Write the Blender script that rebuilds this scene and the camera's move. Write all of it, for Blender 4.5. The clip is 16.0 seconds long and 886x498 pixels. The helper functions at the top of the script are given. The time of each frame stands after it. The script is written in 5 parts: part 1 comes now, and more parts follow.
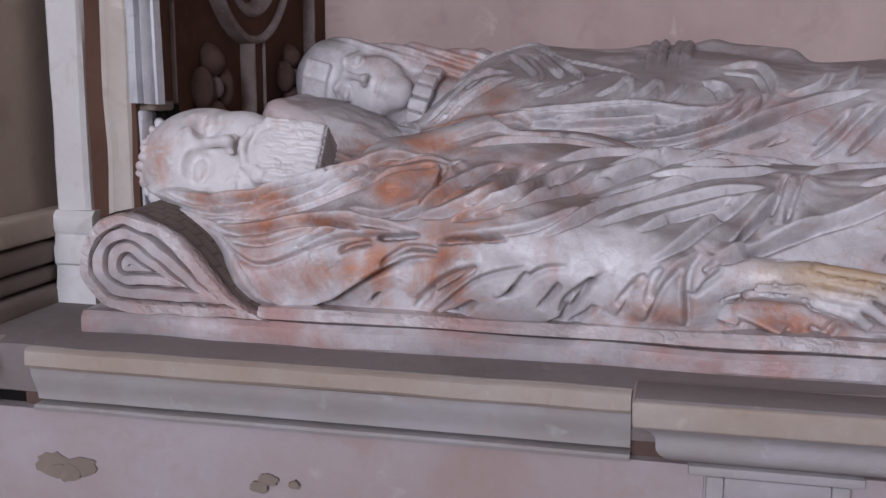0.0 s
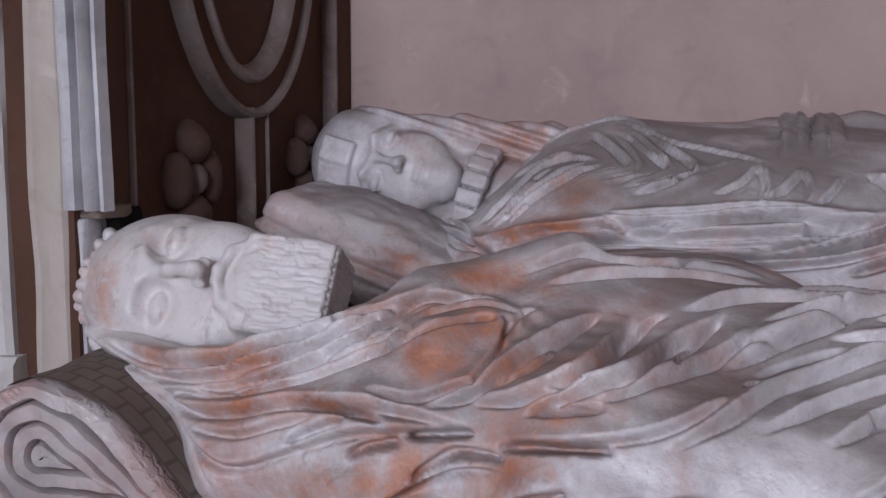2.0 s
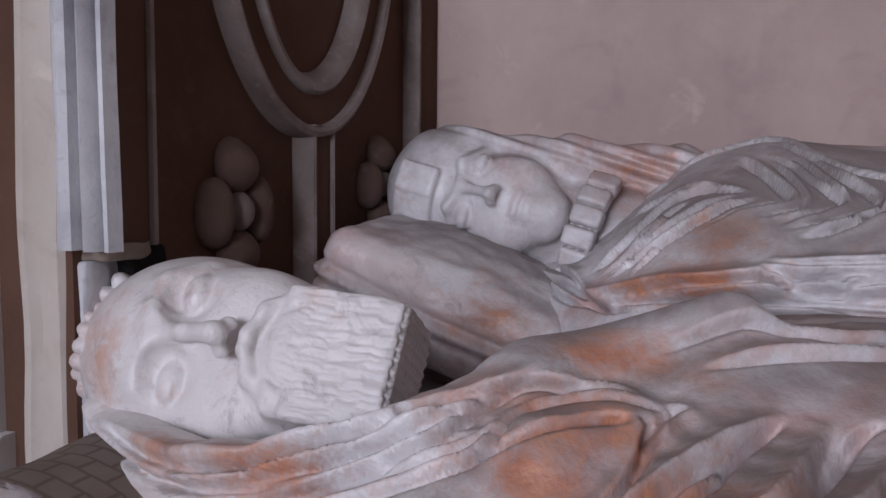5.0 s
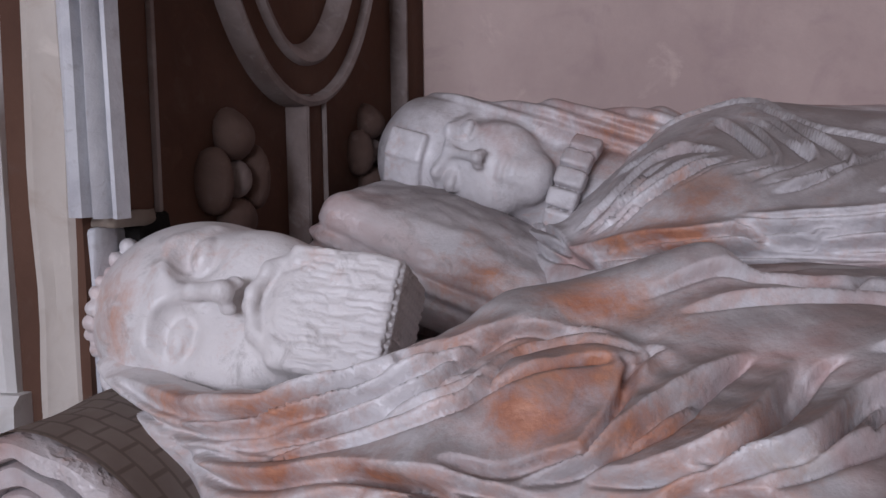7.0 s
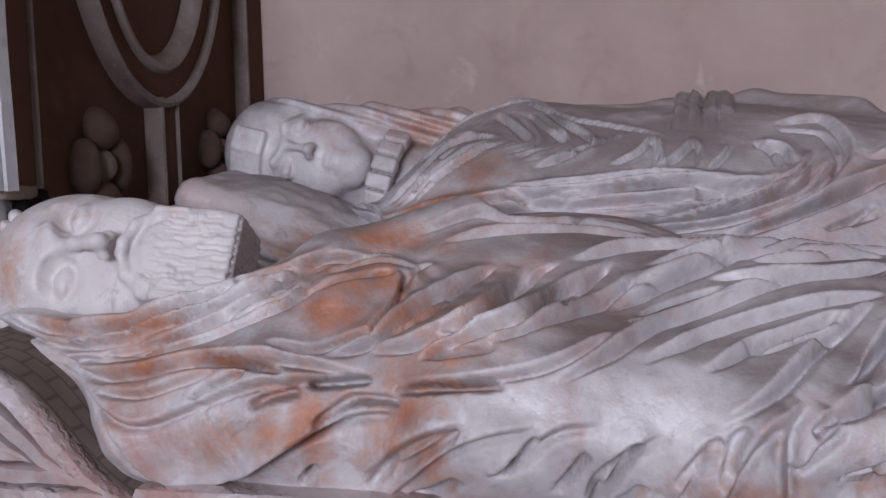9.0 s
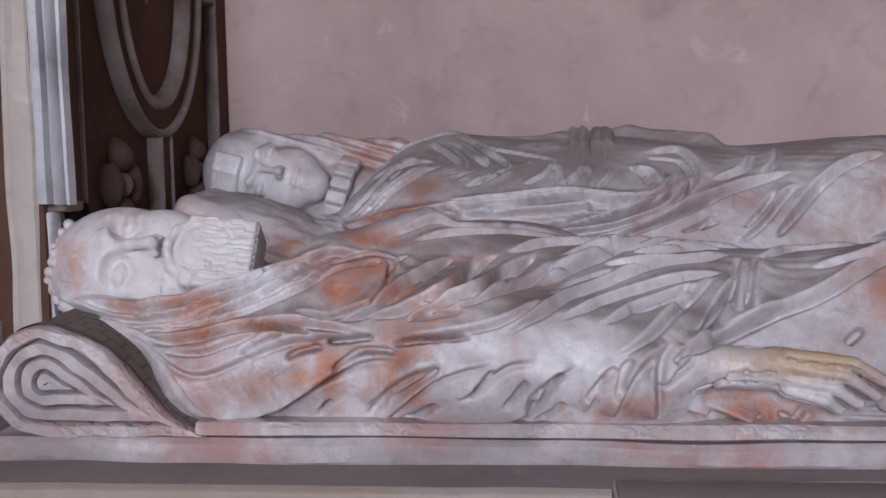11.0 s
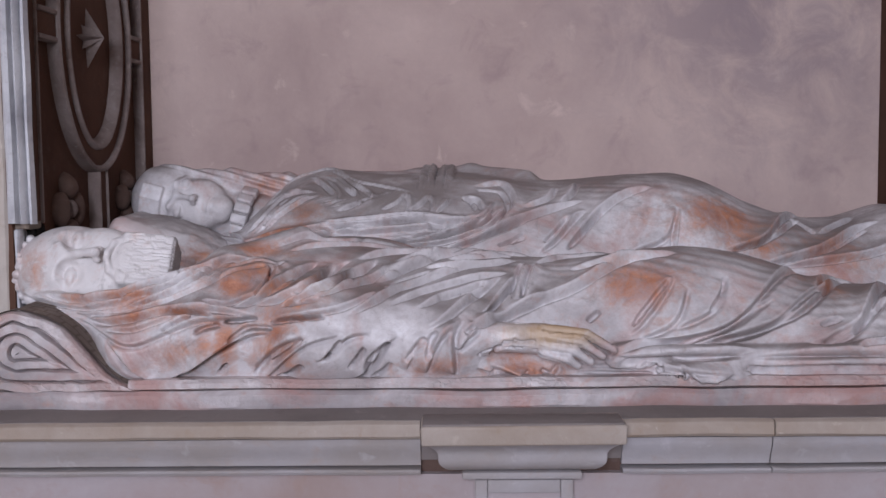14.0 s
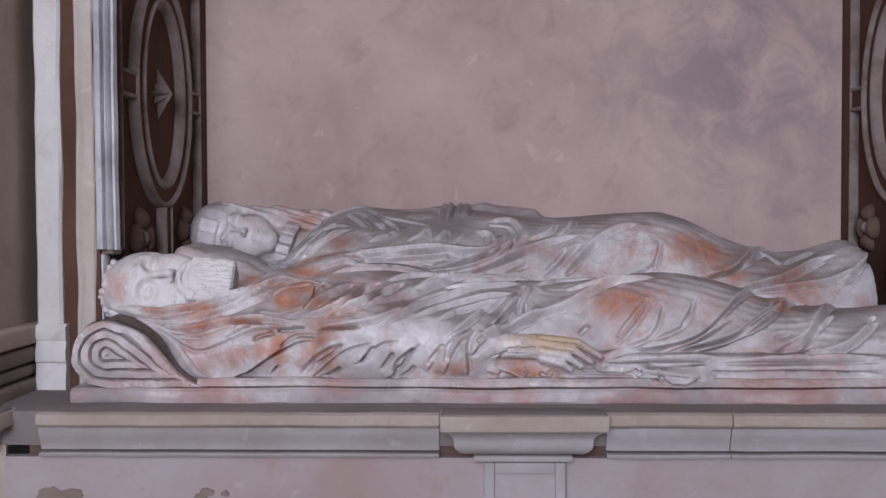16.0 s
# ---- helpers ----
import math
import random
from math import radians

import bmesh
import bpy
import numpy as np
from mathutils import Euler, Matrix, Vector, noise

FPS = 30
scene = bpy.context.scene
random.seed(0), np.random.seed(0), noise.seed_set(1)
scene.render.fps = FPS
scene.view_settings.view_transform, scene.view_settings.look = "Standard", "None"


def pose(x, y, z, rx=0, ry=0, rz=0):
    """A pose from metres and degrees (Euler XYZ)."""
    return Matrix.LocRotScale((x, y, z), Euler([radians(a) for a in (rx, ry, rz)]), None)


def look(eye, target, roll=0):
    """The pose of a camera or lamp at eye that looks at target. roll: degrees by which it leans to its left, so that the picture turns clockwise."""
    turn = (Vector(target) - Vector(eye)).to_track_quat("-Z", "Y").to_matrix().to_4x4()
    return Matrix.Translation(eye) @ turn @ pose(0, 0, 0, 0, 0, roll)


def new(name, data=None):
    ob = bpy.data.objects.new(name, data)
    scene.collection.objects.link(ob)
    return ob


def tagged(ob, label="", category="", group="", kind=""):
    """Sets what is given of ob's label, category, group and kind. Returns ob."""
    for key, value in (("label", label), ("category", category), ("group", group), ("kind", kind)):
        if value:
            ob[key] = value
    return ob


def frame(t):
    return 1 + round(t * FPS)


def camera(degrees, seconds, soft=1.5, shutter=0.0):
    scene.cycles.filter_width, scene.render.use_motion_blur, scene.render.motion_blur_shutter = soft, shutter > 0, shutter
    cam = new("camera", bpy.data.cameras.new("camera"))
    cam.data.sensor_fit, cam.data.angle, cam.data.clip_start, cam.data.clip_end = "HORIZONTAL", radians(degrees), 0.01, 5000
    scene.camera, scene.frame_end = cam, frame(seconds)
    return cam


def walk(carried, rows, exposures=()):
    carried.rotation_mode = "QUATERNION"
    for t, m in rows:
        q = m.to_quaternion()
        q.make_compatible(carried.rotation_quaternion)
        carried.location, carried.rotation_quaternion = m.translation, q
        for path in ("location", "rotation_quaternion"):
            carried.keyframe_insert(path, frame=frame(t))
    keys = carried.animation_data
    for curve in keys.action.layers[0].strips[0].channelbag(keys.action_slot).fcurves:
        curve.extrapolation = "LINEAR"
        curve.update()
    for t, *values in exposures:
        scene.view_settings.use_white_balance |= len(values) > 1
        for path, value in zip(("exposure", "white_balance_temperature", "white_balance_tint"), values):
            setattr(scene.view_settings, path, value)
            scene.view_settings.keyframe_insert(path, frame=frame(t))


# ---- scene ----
cam = camera(46.6, 16.0, soft=1.5)
PATH = [
    (0, (0.0487, -0.0452, 1.5589), (-0.3936, 1.8738, 1.2102), 0.18),
    (0.5, (0.0386, 0.0622, 1.5618), (-0.4638, 1.9685, 1.2242), 0.54),
    (1, (-0.0241, 0.2092, 1.5843), (-0.5200, 2.1218, 1.2741), 0.12),
    (1.5, (-0.0675, 0.3162, 1.5943), (-0.5531, 2.2377, 1.3261), 0.00),
    (2, (-0.0745, 0.4052, 1.6092), (-0.6038, 2.3151, 1.3406), 0.19),
    (2.5, (-0.0640, 0.4902, 1.6007), (-0.7651, 2.3508, 1.3850), 0.47),
    (3, (-0.0949, 0.5606, 1.6064), (-0.8202, 2.4133, 1.4036), 0.72),
    (5.5, (-0.1577, 0.6633, 1.5924), (-0.8532, 2.5263, 1.3789), 0.30),
    (6, (-0.1540, 0.6639, 1.5935), (-0.8445, 2.5253, 1.3523), 0.05),
    (6.5, (-0.1492, 0.6468, 1.5917), (-0.8378, 2.5068, 1.3341), -0.09),
    (7, (-0.1449, 0.6147, 1.5900), (-0.8199, 2.4788, 1.3257), -0.63),
    (7.5, (-0.1476, 0.5755, 1.5862), (-0.7345, 2.4717, 1.3414), -0.52),
    (8, (-0.1134, 0.5224, 1.5749), (-0.6336, 2.4401, 1.3475), -0.49),
    (8.5, (-0.0575, 0.4426, 1.5641), (-0.5520, 2.3678, 1.3434), -0.75),
    (9, (-0.0290, 0.3776, 1.5505), (-0.4454, 2.3218, 1.3340), -1.22),
    (9.5, (-0.0575, 0.2921, 1.5460), (-0.3677, 2.2557, 1.3265), -1.28),
    (10, (-0.1077, 0.1934, 1.5482), (-0.3233, 2.1713, 1.3447), -1.53),
    (12.5, (-0.0205, -0.2621, 1.5911), (-0.1654, 1.7249, 1.4156), -0.84),
    (13, (-0.0418, -0.3352, 1.5888), (-0.1352, 1.6561, 1.4272), -0.96),
    (13.5, (-0.0111, -0.3801, 1.5857), (-0.0339, 1.6137, 1.4293), -0.90),
    (14, (0.0687, -0.4982, 1.5893), (0.0394, 1.4960, 1.4401), -0.60),
    (14.5, (0.1258, -0.6093, 1.5866), (-0.0050, 1.3833, 1.4764), -0.31),
    (15, (0.1276, -0.6933, 1.5845), (-0.0110, 1.2998, 1.4920), -0.11),
    (15.5, (0.0847, -0.7831, 1.5732), (-0.0329, 1.2122, 1.5015), 0.06),
    (16, (0.0737, -0.8526, 1.5738), (0.0137, 1.1455, 1.5097), -0.22),
]
walk(cam, [(t, look(eye, target, roll)) for t, eye, target, roll in PATH], [(0, -0.05), (1, -0.12), (2, -0.2), (3, -0.12), (6.5, -0.12), (9.5, -0.07), (12.5, 0.0), (16, 0.03)])

# ---- light ----
world = bpy.data.worlds.new("world")
scene.world = world
world.use_nodes = True
wn, wl = world.node_tree.nodes, world.node_tree.links
sky = wn.new("ShaderNodeTexSky")
sky.sky_type, sky.sun_disc = "NISHITA", False
sky.sun_elevation, sky.sun_rotation = radians(35), radians(160)
wl.new(sky.outputs[0], wn["Background"].inputs[0])
wn["Background"].inputs[1].default_value = 0.1


def window_light(name, eye, target, width, height, watts, colour):
    """Daylight of a window behind the viewer, as an area lamp in its opening."""
    data = bpy.data.lights.new(name, "AREA")
    data.shape, data.size, data.size_y = "RECTANGLE", width, height
    data.energy, data.color = watts, colour
    ob = new(name, data)
    ob.matrix_world = look(eye, target)
    return ob


window_light("window_light", (-0.6, -4.9, 2.9), (0.0, 1.6, 1.4), 2.2, 2.0, 268, (0.82, 0.848, 1.02))


# ---- materials ----
def material(name, rough=0.6, metal=0.0):
    m = bpy.data.materials.new(name)
    m.use_nodes = True
    b = m.node_tree.nodes["Principled BSDF"]
    b.inputs["Roughness"].default_value, b.inputs["Metallic"].default_value = rough, metal
    return m, m.node_tree.nodes, m.node_tree.links, b


def coords(n, l, scale=(1, 1, 1)):
    tc, mp = n.new("ShaderNodeTexCoord"), n.new("ShaderNodeMapping")
    mp.inputs["Scale"].default_value = scale
    l.new(tc.outputs["Object"], mp.inputs["Vector"])
    return mp.outputs[0]


def noise_tex(n, l, vec, scale, detail=6.0, rough=0.55, dist=0.0):
    t = n.new("ShaderNodeTexNoise")
    t.inputs["Scale"].default_value, t.inputs["Detail"].default_value = scale, detail
    t.inputs["Roughness"].default_value, t.inputs["Distortion"].default_value = rough, dist
    l.new(vec, t.inputs["Vector"])
    return t.outputs["Fac"]


def ramp(n, l, fac, *stops):
    r = n.new("ShaderNodeValToRGB")
    while len(r.color_ramp.elements) < len(stops):
        r.color_ramp.elements.new(0.5)
    for e, (p, c) in zip(r.color_ramp.elements, stops):
        e.position, e.color = p, (*c, 1) if len(c) == 3 else c
    l.new(fac, r.inputs[0])
    return r.outputs[0]


def blend(n, l, fac, a, b, mode="MIX"):
    m = n.new("ShaderNodeMix")
    m.data_type, m.blend_type = "RGBA", mode
    for sock, val in ((0, fac), (6, a), (7, b)):
        if isinstance(val, (int, float)):
            m.inputs[sock].default_value = val
        elif isinstance(val, tuple):
            m.inputs[sock].default_value = (*val, 1)
        else:
            l.new(val, m.inputs[sock])
    return m.outputs[2]


def times(n, l, a, b, op="MULTIPLY"):
    m = n.new("ShaderNodeMath")
    m.operation, m.use_clamp = op, True
    for sock, val in ((0, a), (1, b)):
        if isinstance(val, (int, float)):
            m.inputs[sock].default_value = val
        else:
            l.new(val, m.inputs[sock])
    return m.outputs[0]


def bump(n, l, b, height, strength, distance=0.004):
    k = n.new("ShaderNodeBump")
    k.inputs["Strength"].default_value, k.inputs["Distance"].default_value = strength, distance
    l.new(height, k.inputs["Height"])
    l.new(k.outputs[0], b.inputs["Normal"])


BW = ((0, 0, 0), (1, 1, 1))


def carved_marble(name, pale, grey, stain_low, rough=0.42, hatch=0.0, paler=0.0):
    """Weathered white marble: cloudy grey, rusty stains read from the mesh's own stain layer, and fine pitting."""
    m, n, l, b = material(name, rough)
    v = coords(n, l)
    clouds = noise_tex(n, l, v, 7, 8, 0.6, 0.4)
    fine = noise_tex(n, l, v, 55, 6, 0.6)
    base = blend(n, l, ramp(n, l, clouds, (0.38, BW[0]), (0.64, BW[1])), pale, grey)
    base = blend(n, l, times(n, l, ramp(n, l, fine, (0.45, BW[0]), (0.75, BW[1])), 0.35), base, (0.30, 0.25, 0.24))
    pink = noise_tex(n, l, v, 4.3, 7, 0.62, 0.8)
    base = blend(n, l, times(n, l, ramp(n, l, pink, (stain_low, BW[0]), (stain_low + 0.13, BW[1])), 0.7), base, (0.43, 0.215, 0.18))
    at = n.new("ShaderNodeAttribute")
    at.attribute_name = "stain"
    sp = n.new("ShaderNodeSeparateColor")
    l.new(at.outputs["Color"], sp.inputs[0])
    if paler:
        base = blend(n, l, times(n, l, at.outputs["Alpha"], times(n, l, clouds, paler)), base, (0.80, 0.765, 0.75))
    patch = noise_tex(n, l, v, 13, 9, 0.72, 1.0)
    mottle = noise_tex(n, l, v, 38, 8, 0.7, 0.5)
    spread = times(n, l, times(n, l, ramp(n, l, patch, (0.30, BW[0]), (0.70, BW[1])), 0.36), times(n, l, ramp(n, l, mottle, (0.32, BW[0]), (0.68, BW[1])), 0.30), "ADD")
    rust = ramp(n, l, times(n, l, times(n, l, sp.outputs[0], 0.55), spread, "ADD"), (0.40, BW[0]), (0.86, BW[1]))
    base = blend(n, l, times(n, l, rust, 0.95), base, blend(n, l, ramp(n, l, mottle, (0.35, BW[0]), (0.65, BW[1])), (0.27, 0.075, 0.035), (0.55, 0.245, 0.14)))
    grime = noise_tex(n, l, v, 24, 10, 0.75, 1.2)
    base = blend(n, l, times(n, l, ramp(n, l, grime, (0.55, BW[0]), (0.72, BW[1])), 0.5), base, (0.19, 0.155, 0.145))
    # dust, which also darkens upward faces in place of their weaker light
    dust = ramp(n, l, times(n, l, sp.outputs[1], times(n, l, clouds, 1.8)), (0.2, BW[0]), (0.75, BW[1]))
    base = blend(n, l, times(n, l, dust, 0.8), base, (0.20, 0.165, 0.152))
    yellow = ramp(n, l, times(n, l, sp.outputs[2], times(n, l, patch, 1.9)), (0.3, BW[0]), (0.8, BW[1]))
    base = blend(n, l, times(n, l, yellow, 0.8), base, (0.45, 0.29, 0.14))
    l.new(base, b.inputs["Base Color"])
    l.new(ramp(n, l, times(n, l, dust, clouds, "ADD"), (0.3, (0.26,) * 3), (0.9, (0.72,) * 3)), b.inputs["Roughness"])
    relief = times(n, l, times(n, l, fine, 0.6), times(n, l, noise_tex(n, l, v, 160, 4), 0.4), "ADD")
    if hatch:
        wave = n.new("ShaderNodeTexWave")
        wave.bands_direction = "DIAGONAL"
        wave.inputs["Scale"].default_value, wave.inputs["Distortion"].default_value, wave.inputs["Detail Scale"].default_value = hatch, 6.0, 3.0
        l.new(v, wave.inputs["Vector"])
        gaps = ramp(n, l, noise_tex(n, l, v, 18, 3), (0.42, BW[0]), (0.6, BW[1]))
        relief = times(n, l, relief, times(n, l, wave.outputs["Fac"], gaps), "ADD")
    bump(n, l, b, relief, 0.6, 0.004)
    return m


def plaster(name, a, c, spot, rough=0.85, scale=2.2, relief=0.3, damp=None):
    """Old painted plaster with clouds, spots and scuffs."""
    m, n, l, b = material(name, rough)
    b.inputs["Specular IOR Level"].default_value = 0.2
    v = coords(n, l)
    clouds = noise_tex(n, l, v, scale, 8, 0.6, 0.3)
    mid = noise_tex(n, l, v, scale * 6, 6, 0.6, 0.6)
    fine = noise_tex(n, l, v, 70, 5, 0.6)
    base = blend(n, l, ramp(n, l, clouds, (0.38, BW[0]), (0.62, BW[1])), a, c)
    base = blend(n, l, times(n, l, ramp(n, l, mid, (0.56, BW[0]), (0.72, BW[1])), 0.38), base, spot)
    base = blend(n, l, times(n, l, ramp(n, l, mid, (0.28, BW[1]), (0.38, BW[0])), 0.45), base, tuple(min(0.8, k * 1.35) for k in a))
    base = blend(n, l, times(n, l, fine, 0.25), base, tuple(k * 0.75 for k in c))
    if damp:
        # a damp stain with a ragged rim: its middle and its reach
        d = n.new("ShaderNodeVectorMath")
        d.operation = "DISTANCE"
        d.inputs[1].default_value = damp[:3]
        l.new(v, d.inputs[0])
        near = ramp(n, l, times(n, l, d.outputs["Value"], 1 / damp[3]), (0.15, BW[1]), (1.0, BW[0]))
        ragged = ramp(n, l, noise_tex(n, l, v, 6, 9, 0.7, 0.8), (0.36, BW[0]), (0.60, BW[1]))
        base = blend(n, l, times(n, l, times(n, l, near, ragged), 0.75), base, (0.27, 0.215, 0.235))
    l.new(base, b.inputs["Base Color"])
    bump(n, l, b, times(n, l, times(n, l, fine, 0.5), times(n, l, mid, 0.5), "ADD"), relief, 0.004)
    return m


MARBLE = carved_marble("weathered_marble", (0.72, 0.69, 0.70), (0.45, 0.415, 0.42), 0.50, paler=1.25)
SLAB = carved_marble("slab_marble", (0.58, 0.535, 0.54), (0.33, 0.295, 0.30), 0.465)
FRINGE = carved_marble("fringed_marble", (0.64, 0.585, 0.585), (0.38, 0.33, 0.325), 0.47, hatch=28.0)
WALL = plaster("pink_plaster", (0.61, 0.475, 0.43), (0.44, 0.33, 0.305), (0.29, 0.20, 0.21), scale=1.7, damp=(0.82, 1.96, 2.02, 0.62))
CHEST = plaster("chest_plaster", (0.43, 0.385, 0.40), (0.37, 0.285, 0.265), (0.37, 0.235, 0.175), scale=2.6)
CREAM = plaster("cream_stone", (0.57, 0.515, 0.465), (0.47, 0.405, 0.355), (0.36, 0.27, 0.21), scale=4.0, relief=0.5)
PALE = plaster("pale_limewash", (0.72, 0.70, 0.68), (0.62, 0.59, 0.57), (0.42, 0.36, 0.31), scale=3.5, relief=0.5)
BLUE = plaster("grey_limewash", (0.68, 0.68, 0.70), (0.46, 0.455, 0.485), (0.26, 0.225, 0.21), scale=9.0, relief=0.5)
LEDGE = plaster("dusty_ledge", (0.25, 0.215, 0.205), (0.21, 0.18, 0.17), (0.17, 0.14, 0.13), scale=5.0, relief=0.6)
CORNICE = plaster("cornice_stone", (0.43, 0.41, 0.43), (0.36, 0.325, 0.31), (0.40, 0.30, 0.23), scale=4.0, relief=0.4)
FILLET = plaster("worn_fillet_stone", (0.45, 0.39, 0.345), (0.38, 0.31, 0.255), (0.34, 0.24, 0.16), scale=7.0, relief=0.6)
BROWN = plaster("brown_stucco", (0.122, 0.063, 0.043), (0.090, 0.045, 0.031), (0.135, 0.090, 0.074), scale=5.0, relief=0.5)
# paler brown stucco: light caught by front-facing edges, put into the colour
BROWN_EDGE = plaster("lit_stucco_edge", (0.30, 0.25, 0.235), (0.17, 0.125, 0.11), (0.40, 0.37, 0.36), scale=9.0, relief=0.5)
BROWN_MID = plaster("mid_brown_stucco", (0.15, 0.098, 0.080), (0.095, 0.058, 0.046), (0.21, 0.16, 0.15), scale=8.0, relief=0.5)
# near-black that stands in for the shade of the deep hollow and gap
SHADE_BLACK = plaster("recess_shade_black", (0.010, 0.008, 0.007), (0.006, 0.005, 0.004), (0.04, 0.04, 0.04), scale=8.0, relief=0.8)
SIDE = plaster("buff_plaster", (0.52, 0.43, 0.36), (0.42, 0.345, 0.285), (0.32, 0.25, 0.205), scale=2.5)
DRABS = plaster("drab_base_stone", (0.27, 0.22, 0.18), (0.21, 0.17, 0.14), (0.16, 0.12, 0.10), scale=4.0, relief=0.6)
FLOOR = plaster("floor_stone", (0.30, 0.26, 0.23), (0.24, 0.20, 0.18), (0.18, 0.15, 0.14), scale=2.0)


def weave():
    """Carved basket-weave: a checker of raised square strands, dusty brown."""
    m, n, l, b = material("woven_stone", 0.7)
    v = coords(n, l)
    br = n.new("ShaderNodeTexBrick")
    br.offset, br.squash = 0.5, 1.0
    for key, val in (("Scale", 1.0), ("Mortar Size", 0.0022), ("Mortar Smooth", 0.6), ("Brick Width", 0.024), ("Row Height", 0.021)):
        br.inputs[key].default_value = val
    l.new(v, br.inputs["Vector"])
    clouds = noise_tex(n, l, v, 9, 7, 0.6)
    base = blend(n, l, ramp(n, l, clouds, (0.35, BW[0]), (0.7, BW[1])), (0.32, 0.245, 0.205), (0.46, 0.385, 0.335))
    base = blend(n, l, times(n, l, br.outputs["Fac"], 0.6), base, (0.17, 0.125, 0.105))
    l.new(base, b.inputs["Base Color"])
    bump(n, l, b, times(n, l, times(n, l, br.outputs["Fac"], -1.0), clouds, "ADD"), 0.5, 0.004)
    return m


WOVEN = weave()


# ---- mesh helpers ----
def part(name, bm, mat, parent=None, label=""):
    me = bpy.data.meshes.new(name)
    bmesh.ops.recalc_face_normals(bm, faces=bm.faces)
    bm.to_mesh(me)
    bm.free()
    me.materials.append(mat)
    ob = new(name, me)
    if parent:
        ob.parent = parent
    if label:
        tagged(ob, label)
    return ob


def smooth(ob, angle=40):
    ob.data.shade_smooth()
    ob.data.set_sharp_from_angle(angle=radians(angle))
    return ob


def block(lo, hi, bev=0.003, seg=2):
    bm = bmesh.new()
    bmesh.ops.create_cube(bm, size=1)
    for v in bm.verts:
        v.co = Vector([lo[i] + (v.co[i] + 0.5) * (hi[i] - lo[i]) for i in range(3)])
    if bev:
        bmesh.ops.bevel(bm, geom=bm.edges[:], offset=bev, segments=seg, profile=0.5, affect="EDGES")
    return bm


def prism(outline, axis, a, b, bev=0.0):
    """A closed outline of (u, v) swept from a to b along axis x, y or z."""
    bm = bmesh.new()
    put = {"x": lambda u, v, w: (w, u, v), "y": lambda u, v, w: (u, w, v), "z": lambda u, v, w: (u, v, w)}[axis]
    lo = [bm.verts.new(put(u, v, a)) for u, v in outline]
    hi = [bm.verts.new(put(u, v, b)) for u, v in outline]
    bm.faces.new(lo)
    bm.faces.new(hi[::-1])
    for i in range(len(outline)):
        j = (i + 1) % len(outline)
        bm.faces.new((lo[i], lo[j], hi[j], hi[i]))
    if bev:
        bm.normal_update()
        bmesh.ops.bevel(bm, geom=[e for e in bm.edges if e.calc_face_angle(0) > 0.5], offset=bev, segments=2, affect="EDGES")
    return bm


def roughen(bm, size, amount):
    """Small unevenness of hand-worked stone."""
    for v in bm.verts:
        v.co += Vector(noise.noise_vector(v.co / size)) * amount
    return bm


def empty(name, at=(0, 0, 0)):
    ob = new(name)
    ob.location = at
    return ob


def strip_x(profile, x0, x1, step, rough_amount):
    """A moulding: an open profile of (y, z), closed at the back, run along x in short steps so that it can be uneven."""
    n = max(2, round((x1 - x0) / step))
    bm = bmesh.new()
    rings = []
    for i in range(n + 1):
        x = x0 + (x1 - x0) * i / n
        rings.append([bm.verts.new(Vector((x, y, z)) + (Vector(noise.noise_vector(Vector((x * 9, y * 20, z * 20)))) * rough_amount if 0 < i < n else Vector())) for y, z in profile])
    for a, b in zip(rings, rings[1:]):
        for j in range(len(profile)):
            k = (j + 1) % len(profile)
            bm.faces.new((a[j], a[k], b[k], b[j]))
    bm.faces.new(rings[0])
    bm.faces.new(rings[-1][::-1])
    return bm


def strip_z(profile, z0, z1, step, rough_amount):
    """The same, for an upright moulding: a closed profile of (x, y), run along z."""
    n = max(2, round((z1 - z0) / step))
    bm = bmesh.new()
    rings = []
    for i in range(n + 1):
        z = z0 + (z1 - z0) * i / n
        rings.append([bm.verts.new(Vector((x, y, z)) + Vector(noise.noise_vector(Vector((x * 20, y * 20, z * 9)))) * rough_amount) for x, y in profile])
    for a, b in zip(rings, rings[1:]):
        for j in range(len(profile)):
            k = (j + 1) % len(profile)
            bm.faces.new((a[j], a[k], b[k], b[j]))
    bm.faces.new(rings[0])
    bm.faces.new(rings[-1][::-1])
    return bm


# ---- setting ----
LEDGE_Z, BACK_Y, MID_X = 1.205, 1.965, 0.2035
tagged(part("floor", block((-4, -5, -0.1), (4.5, 2.3, 0), 0), FLOOR), "worn grey-brown stone floor of the chapel", "floor", kind="structure")
tagged(part("ceiling", block((-4, -5.2, 4.2), (4.5, 2.3, 4.35), 0), PALE), "pale plastered chapel ceiling", "ceiling", kind="structure")
tagged(part("wall_west", block((-4.2, -5.2, 0), (-4, 2.3, 4.2), 0), SIDE), "buff plastered chapel wall", "wall", kind="structure")
tagged(part("wall_east", block((4.5, -5.2, 0), (4.7, 2.3, 4.2), 0), SIDE), "buff plastered chapel wall", "wall", kind="structure")
south = empty("wall_south")
tagged(south, "buff plastered chapel wall with a tall window opening", "wall", kind="structure")
for lo, hi in (((-4, -5.2, 0), (-1.75, -5, 4.2)), ((0.55, -5.2, 0), (4.5, -5, 4.2)), ((-1.75, -5.2, 0), (0.55, -5, 1.85)), ((-1.75, -5.2, 3.95), (0.55, -5, 4.2))):
    part("wall_section", block(lo, hi, 0), SIDE, south)
